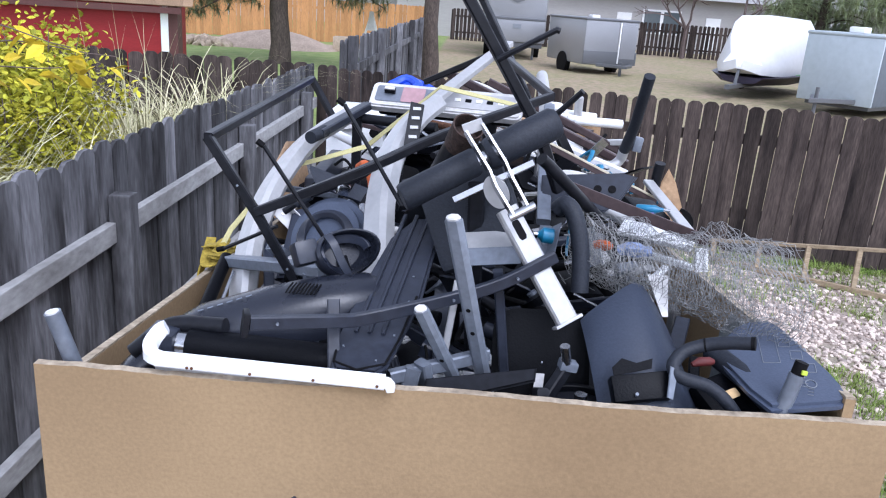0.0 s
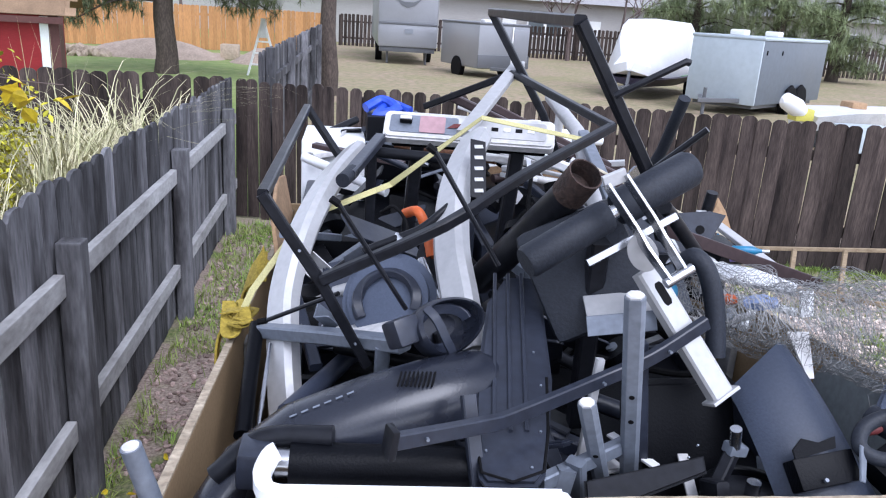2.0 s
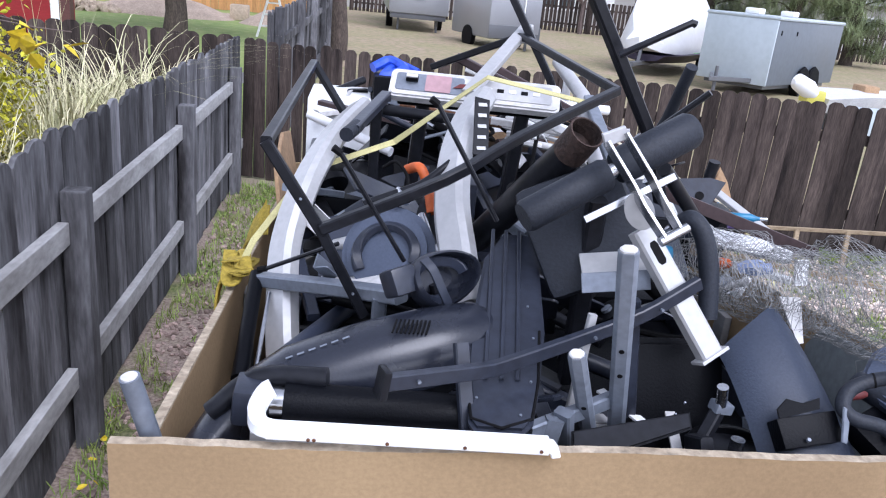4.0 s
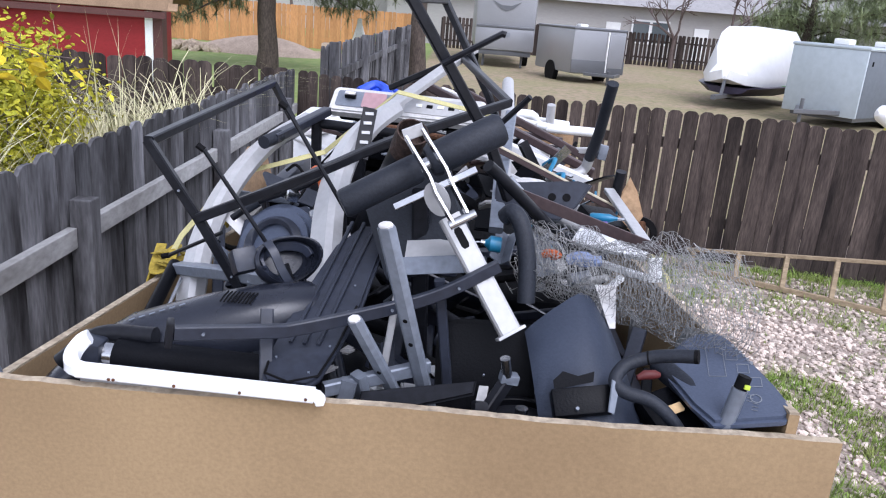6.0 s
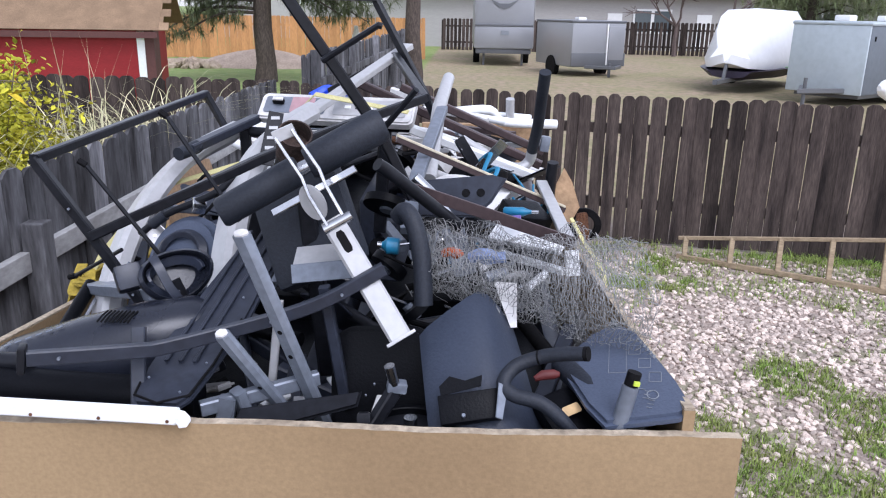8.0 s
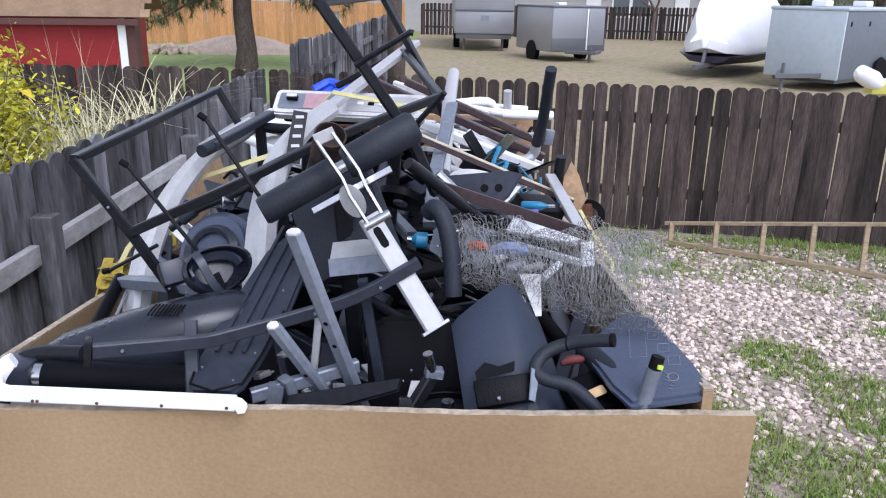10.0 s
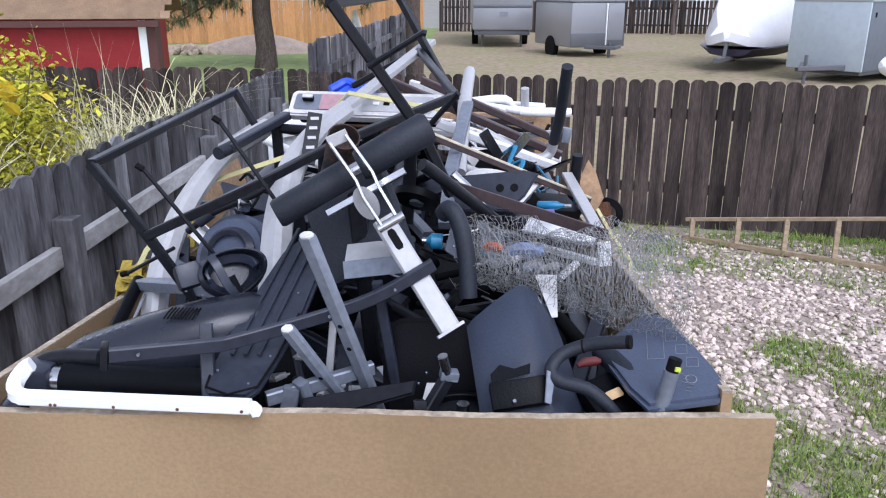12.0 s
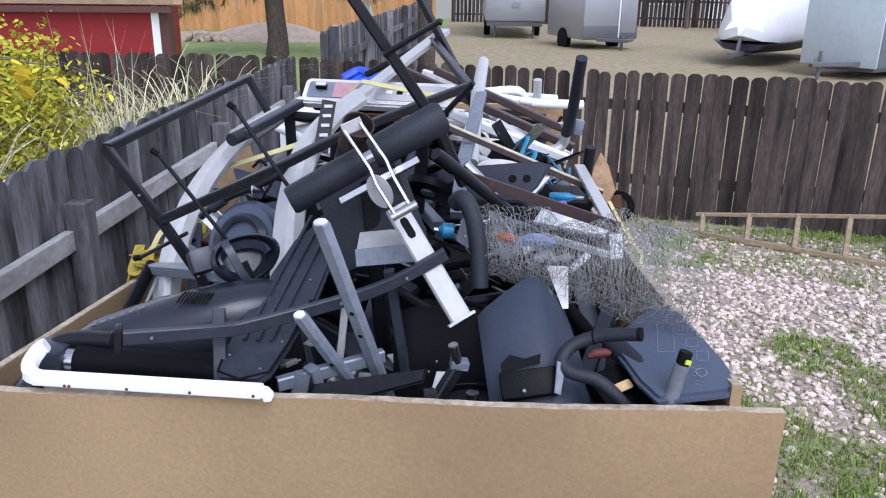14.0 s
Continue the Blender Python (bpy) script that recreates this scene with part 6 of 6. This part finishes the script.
def bush():
    t = thing("yellow_bush", (0, 0, 0), "leafy yellow-green autumn bush behind the fence", "bush")
    r = random.Random(42)
    bm = bmesh.new()
    V, F = [], []
    for i in range(60):
        a = r.uniform(0, 6.28)
        bx, by = -2.62 + r.uniform(-.15, .15), 3.75 + r.uniform(-.2, .2)
        q = r.uniform(0.1, 0.55)
        top = Vector((bx + q * math.cos(a), by + q * math.sin(a) * 1.1, r.uniform(0.85, 1.62)))
        top.x = min(top.x, -1.5)
        mid = Vector((bx, by, 0)).lerp(top, 0.5) + Vector((r.uniform(-.1, .1), r.uniform(-.1, .1), 0.12))
        add_sweep(bm, smooth_path([(bx, by, 0), mid, top], 3), circle(0.008, 5), taper=[1, 0.9, 0.8, 0.7, 0.6, 0.5, 0.35])
        for k in range(280):
            f = r.uniform(0.3, 1.05)
            c = (mid.lerp(top, (f - 0.4) / 0.6) if f > 0.4 else Vector((bx, by, 0)).lerp(mid, f / 0.4)) + Vector((r.gauss(0, .085), r.gauss(0, .085), r.gauss(0, .07)))
            c.x = min(c.x, -1.40)
            leaf(V, F, c, r.uniform(0.014, 0.029), r)
    part("stem", bm, BRANCH, t)
    from_lists("foliage", V, F, LEAF, "yellow-green leaves", "", parent=t)
    # a long shoot with large yellow leaves reaches over the fence
    bm = bmesh.new()
    V, F = [], []
    for a, b, c in (((-2.6, 2.6, 0.9), (-1.9, 2.05, 1.62), (-1.19, 1.85, 1.66)), ((-2.6, 2.6, 0.9), (-1.9, 1.95, 1.7), (-1.31, 1.75, 1.69)), ((-2.6, 2.6, 0.8), (-2.0, 1.95, 1.5), (-1.33, 1.70, 1.62))):
        p = smooth_path([a, b, c], 6)
        add_sweep(bm, p, circle(0.005, 5), taper=[1 - 0.05 * i for i in range(len(p))])
        for q in p[5:]:
            for k in range(2):
                leaf(V, F, q + Vector((r.gauss(0, .03), r.gauss(0, .03), -r.uniform(0.01, 0.07))), r.uniform(0.034, 0.05), r, 1.0)
    part("shoots", bm, BRANCH, t)
    from_lists("large_leaves", V, F, LEAF_YELLOW, "large bright yellow leaves", "", parent=t)


def needle_tree(name, label, x, y, trunk_r, height, limbs, seed, mat, dense=26, tuft=0.35, leafy=False):
    t = thing(name, (x, y, 0), label, "tree")
    r = random.Random(seed)
    tr = add_sweep(bmesh.new(), [(x, y, -0.05), (x + 0.02, y, 0.5), (x - 0.03, y, 1.4), (x + 0.05, y, height * 0.5), (x, y, height)], circle(trunk_r, 14), taper=(1.18, 1.02, 0.95, 0.7, 0.12))
    for v in tr.verts:
        v.co += noise.noise_vector(v.co * 4) * trunk_r * 0.16
    trunk = part("trunk", tr, BARK, t)
    V, F = [], []
    for z, ang, ln, drop in limbs:
        a = radians(ang)
        p0 = Vector((x, y, z))
        p2 = p0 + Vector((math.cos(a) * ln, math.sin(a) * ln, drop))
        p1 = p0.lerp(p2, 0.5) + Vector((0, 0, 0.12 * ln))
        path = smooth_path([p0, p1, p2], 5)
        part("limb", add_sweep(bmesh.new(), path, circle(trunk_r * 0.2, 7), taper=[1 - 0.075 * i for i in range(len(path))]), BARK, t)
        for k in range(int(dense * ln)):
            f = r.uniform(0.25, 1.05)
            c = (p0.lerp(p1, f * 2) if f < 0.5 else p1.lerp(p2, f * 2 - 1)) + Vector((r.gauss(0, 0.22), r.gauss(0, 0.22), r.gauss(0, 0.16)))
            for j in range(14 if leafy else 30):
                if leafy:
                    leaf(V, F, c + Vector((r.gauss(0, .16), r.gauss(0, .16), r.gauss(0, .12))), r.uniform(0.03, 0.055), r)
                else:
                    d = Vector((r.gauss(0, 1), r.gauss(0, 1), r.gauss(0.1, 0.8)))
                    blade(V, F, c, d, tuft * r.uniform(0.5, 1.1), 0.0085, 0.25, 2)
    from_lists("crown", V, F, mat, "green crown", "", parent=t)
    return t


rr = random.Random(5)
low = [(1.9, 188, 2.8, -0.7), (2.1, 172, 2.4, -0.6), (1.8, 205, 2.2, -0.6), (2.4, 150, 2.6, -0.3), (2.3, 10, 2.8, -0.7), (2.3, -15, 2.4, -0.6), (2.5, 30, 3.0, -0.5), (2.2, 180, 1.8, -0.2), (2.3, 0, 2.0, -0.3), (3.0, 330, 3.0, -0.9), (2.9, 220, 2.6, -0.5), (3.1, 350, 3.4, -0.8)]
low += [(rr.uniform(3.0, 7.5), rr.uniform(0, 360), rr.uniform(1.6, 3.2), rr.uniform(-0.7, 0.2)) for _ in range(26)]
needle_tree("pine_tree", "tall pine tree with rough trunk on the lawn", -4.95, 20.4, 0.26, 9.5, low, 51, NEEDLE, 20)
rr = random.Random(6)
needle_tree("fence_tree", "slender tree with olive leaves beside the lot fence", -0.72, 17.2, 0.2, 7.5, [(rr.uniform(2.0, 6.5), rr.choice((rr.uniform(120, 240), rr.uniform(150, 210), rr.uniform(0, 360))), rr.uniform(1.0, 2.4), rr.uniform(-0.5, 0.6)) for _ in range(22)], 52, material("olive_leaf", (0.14, 0.16, 0.05), 0.7, 0, 0.3, 5, bump=0, island=0.4), 7, leafy=True)
rr = random.Random(7)
for k, (x, y, h) in enumerate(((17.5, 31.0, 6.5), (21.5, 33.0, 7.0), (14.6, 32.8, 5.0))):
    needle_tree("evergreen_tree", "dense green evergreen tree behind the lot", x, y, 0.25, h, [(rr.uniform(0.6, h - 0.5), rr.uniform(0, 360), rr.uniform(1.2, 2.6) * (1.1 - 0.1 * k), rr.uniform(-0.3, 0.4)) for _ in range(34)], 60 + k, material("evergreen_foliage", (0.30, 0.36, 0.18), 0.8, 0, 0.3, 5, bump=0, island=0.4), 16, 0.55)["group"] = "evergreens"


def bare_tree(x, y, h, seed):
    t = thing("bare_tree", (x, y, 0), "leafless tree with fine grey twigs", "tree", "bare trees")
    r = random.Random(seed)
    bm = bmesh.new()
    def grow(p, d, ln, rad, depth):
        q = p + d * ln
        add_sweep(bm, [p, p.lerp(q, 0.5) + Vector((r.gauss(0, .04), r.gauss(0, .04), 0)) * ln, q], circle(rad, 5), taper=(1, 0.85, 0.7), cap=False)
        if depth:
            for k in range(3 if depth > 1 else 4):
                e = (d + Vector((r.gauss(0, .5), r.gauss(0, .5), r.gauss(0.1, .3)))).normalized()
                grow(q, e, ln * r.uniform(0.6, 0.85), rad * 0.6, depth - 1)
    grow(Vector((x, y, 0)), Vector((0, 0, 1)), h * 0.28, 0.11, 4)
    part("twig_crown", bm, BRANCH, t)


bare_tree(12.6, 36.5, 6.0, 71)
bare_tree(-8.5, 40.0, 6.5, 72)
bare_tree(10.5, 38.0, 5.0, 73)
reed_grass()
bush()

# ---- crushed rock and turf ----
def stone_cover(ob_name, label, area, count, seed, keep, size, mat):
    r = random.Random(seed)
    bm = bmesh.new()
    bmesh.ops.create_icosphere(bm, subdivisions=1, radius=1.0)
    base = np.array([v.co[:] for v in bm.verts])
    tri = np.array([[v.index for v in f.verts] for f in bm.faces])
    bm.free()
    rng = np.random.default_rng(seed)
    V, F, n = [], [], 0
    x0, x1, y0, y1 = area
    while n < count:
        x, y = r.uniform(x0, x1), r.uniform(y0, y1)
        if r.random() > keep(x, y):
            n += 0.35
            continue
        s = r.uniform(*size)
        m = np.array(Euler((r.uniform(-.5, .5), r.uniform(-.5, .5), r.uniform(0, 6.28))).to_matrix())
        pts = base * rng.uniform(0.72, 1.15, base.shape) * np.array([1, r.uniform(0.6, 0.9), r.uniform(0.4, 0.65)]) * s
        F.append(tri + len(V) * 12)
        V.append(pts @ m.T + np.array([x, y, s * 0.22]))
        n += 1
    from_lists(ob_name, np.concatenate(V).tolist(), np.concatenate(F).tolist(), mat, label, "gravel", kind="stuff")


def patch(x, y):
    return noise.noise((x * 1.15 + 3.7, y * 1.15, 0.4)) + 0.5 * noise.noise((x * 3.1, y * 3.1, 7.7))


TURF_PATCHES = ((2.42, 2.95, 0.34), (2.65, 2.45, 0.36), (1.85, 2.05, 0.36), (2.3, 1.6, 0.45), (1.6, 1.2, 0.5), (3.2, 2.0, 0.6), (2.1, 0.4, 0.8), (3.6, 3.2, 0.5))


def right_keep(x, y):
    fence = 6.3 - 0.23 * (x + 1.25)
    if y > fence - 0.15:
        return 0
    k = 1.0 if patch(x, y) > -0.3 else 0.5
    k *= 0.45 if fence - 1.25 < y else 1.0
    # turf patches along the open side of the yard
    for cx, cy, rad in TURF_PATCHES:
        q = math.hypot(x - cx, (y - cy) * 0.8) / rad + 0.5 * patch(x * 1.8, y * 1.8)
        if q < 1.0:
            k *= 0.38 if q < 0.75 else 0.7
    return k


stone_cover("gravel", "pinkish white crushed rock covering the yard", (0.9, 5.4, -1.2, 5.3), 24000, 81, right_keep, (0.014, 0.030), STONE)
stone_cover("gravel_strip", "reddish crushed rock strip between fence and trailer", (-1.22, -0.5, -1.2, 5.9), 5600, 82, lambda x, y: 0.85 if x > -1.02 + 0.22 * patch(x * 2, y * 2) and y < 2.6 else 0.25, (0.013, 0.027), STONE_BROWN)


def turf(name, label, area, count, seed, keep, h):
    r = random.Random(seed)
    V, F, n = [], [], 0
    while n < count:
        x, y = r.uniform(*area[:2]), r.uniform(*area[2:])
        if r.random() > keep(x, y):
            n += 0.1
            continue
        for k in range(3):
            blade(V, F, (x + r.gauss(0, .012), y + r.gauss(0, .012), 0), (r.gauss(0, .5), r.gauss(0, .5), 1), r.uniform(*h), 0.0028, r.uniform(0.3, 1.3), 3)
        n += 1
    from_lists(name, V, F, TURF, label, "grass", kind="stuff")


turf("grass", "short green grass growing through the rock", (0.95, 5.4, -1.2, 5.3), 28000, 91, lambda x, y: 0.6 if right_keep(x, y) < 0.4 else (0.12 if right_keep(x, y) < 0.8 else 0.012), (0.03, 0.065))
turf("grass_strip", "weedy grass along the fence foot", (-1.24, -0.55, -0.8, 6.1), 2300, 92, lambda x, y: 0.7 if x < -1.12 + 0.25 * patch(x * 2, y * 2) or y > 3.3 else 0.03, (0.03, 0.10))
turf("fence_weeds", "pale weeds under the fence", (1.2, 5.4, 4.3, 5.6), 600, 93, lambda x, y: 0.8 if abs(y - (6.3 - 0.23 * (x + 1.25)) + 0.25) < 0.25 else 0.0, (0.04, 0.12))

# fallen leaves by the fence foot
V, F = [], []
rr = random.Random(95)
for i in range(150):
    leaf(V, F, (rr.uniform(-1.2, -0.62), rr.uniform(-0.8, 2.2), 0.03 + rr.uniform(0, 0.02)), rr.uniform(0.014, 0.026), rr, 0.3)
from_lists("fallen_leaves", V, F, LEAF_YELLOW, "scattered yellow fallen leaves on the rock strip", "leaves", kind="stuff")

# ---- lawn and lot details ----
def mound(name, label, cx, cy, rx, ry, h, mat):
    bm = bmesh.new()
    rings = []
    for k in range(7):
        q = k / 6
        rings.append([bm.verts.new((cx + rx * q * math.cos(a), cy + ry * q * math.sin(a), max(-0.02, h * (1 - q * q) * (1 + 0.3 * noise.noise((cx + q * math.cos(a) * 2, cy + q * math.sin(a) * 2, 1)))))) for a in [2 * math.pi * i / 28 for i in range(28)]] if k else [bm.verts.new((cx, cy, h))])
    for j in range(28):
        bm.faces.new((rings[0][0], rings[1][j], rings[1][(j + 1) % 28]))
    for a, b in zip(rings[1:], rings[2:]):
        for j in range(28):
            bm.faces.new((a[j], b[j], b[(j + 1) % 28], a[(j + 1) % 28]))
    bmesh.ops.recalc_face_normals(bm, faces=bm.faces[:])
    tagged(part(name, bm, mat), label, "mound")


GRAVEL_FAR = material("pale_tan_gravel", (0.46, 0.36, 0.28), 0.95, 0, 0.3, 3, bump=0.5, fine=20)
mound("gravel_mound", "low mound of pale tan gravel on the lawn", -6.6, 26.2, 2.3, 1.4, 0.55, GRAVEL_FAR)
mound("soil_mound", "smaller mound of tan soil beside the fence", -2.6, 25.5, 1.5, 1.2, 0.5, GRAVEL_FAR)
mound("gravel_patch", "flat pale gravel bed along the cedar fence", -8.0, 28.3, 6.5, 1.2, 0.05, GRAVEL_FAR)
single("stone_block", block(-4.5, -3.9, 26.2, 26.6, 0, 0.5, 0.05), SANDSTONE, "square pale stone block on the lawn", "stone")
t = thing("trestle", (0, 0, 0), "white wooden A-frame trestle on the lawn", "trestle")
for sx in (-1, 1):
    part("leg", bar([(-2.55 + sx * 0.42, 21.0, 0), (-2.55, 21.0, 1.5)], 0.06, 0.05, up=(0, 1, 0)), TRIM_WHITE, t)
for z in (0.3, 0.6, 0.9):
    part("crossbar", bar([(-2.55 - 0.42 * (1 - z / 1.5), 21.0, z), (-2.55 + 0.42 * (1 - z / 1.5), 21.0, z)], 0.04, 0.04), TRIM_WHITE, t)
part("cloth", slab([(-0.1, 0), (0.1, 0), (0.06, 0.5), (-0.06, 0.5)], 0.04, plane((-2.55, 20.95, 1.0), (-2.0, 20.95, 1.0), (-2.55, 20.95, 2)), 0.01), WHITE_PLASTIC, t, "pale hanging cloth")
t = thing("covered_dinghy", (0, 0, 0), "small boat with white motor cover on the lot", "boat")
part("hull", add_sweep(bmesh.new(), [(7.9, 12.4, 0.45), (8.6, 12.6, 0.45), (10.5, 13.1, 0.45)], [(-0.6, 0.25), (-0.45, -0.15), (0.45, -0.15), (0.6, 0.25), (0, 0.3)], taper=(0.6, 1, 1)), WHITE_PLASTIC, t)
part("keel", block(8.3, 9.9, 12.55, 12.75, 0.0, 0.35), RV_DARK, t)
part("motor_cover", add_sweep(bmesh.new(), [(7.25, 12.05, 0.85), (7.35, 12.08, 0.85), (7.6, 12.15, 0.74), (7.75, 12.2, 0.66)], circle(0.16, 16), taper=(0.3, 0.9, 1, 0.7)), WRAP, t, "white motor cover")
part("motor", block(7.6, 7.95, 12.1, 12.4, 0.5, 0.72, 0.04), material("faded_yellow_plastic", (0.6, 0.55, 0.1), 0.5, 0, 0.15, 6, bump=0), t, "yellow motor housing")
part("seat", block(8.9, 9.2, 12.5, 12.9, 0.68, 0.85, 0.04), CARD, t)
single("storage_tub", block(8.1, 9.0, 11.3, 11.8, 0, 0.55, 0.05), TRAILER_PALE, "pale blue-grey plastic storage tub on the lot", "tub")
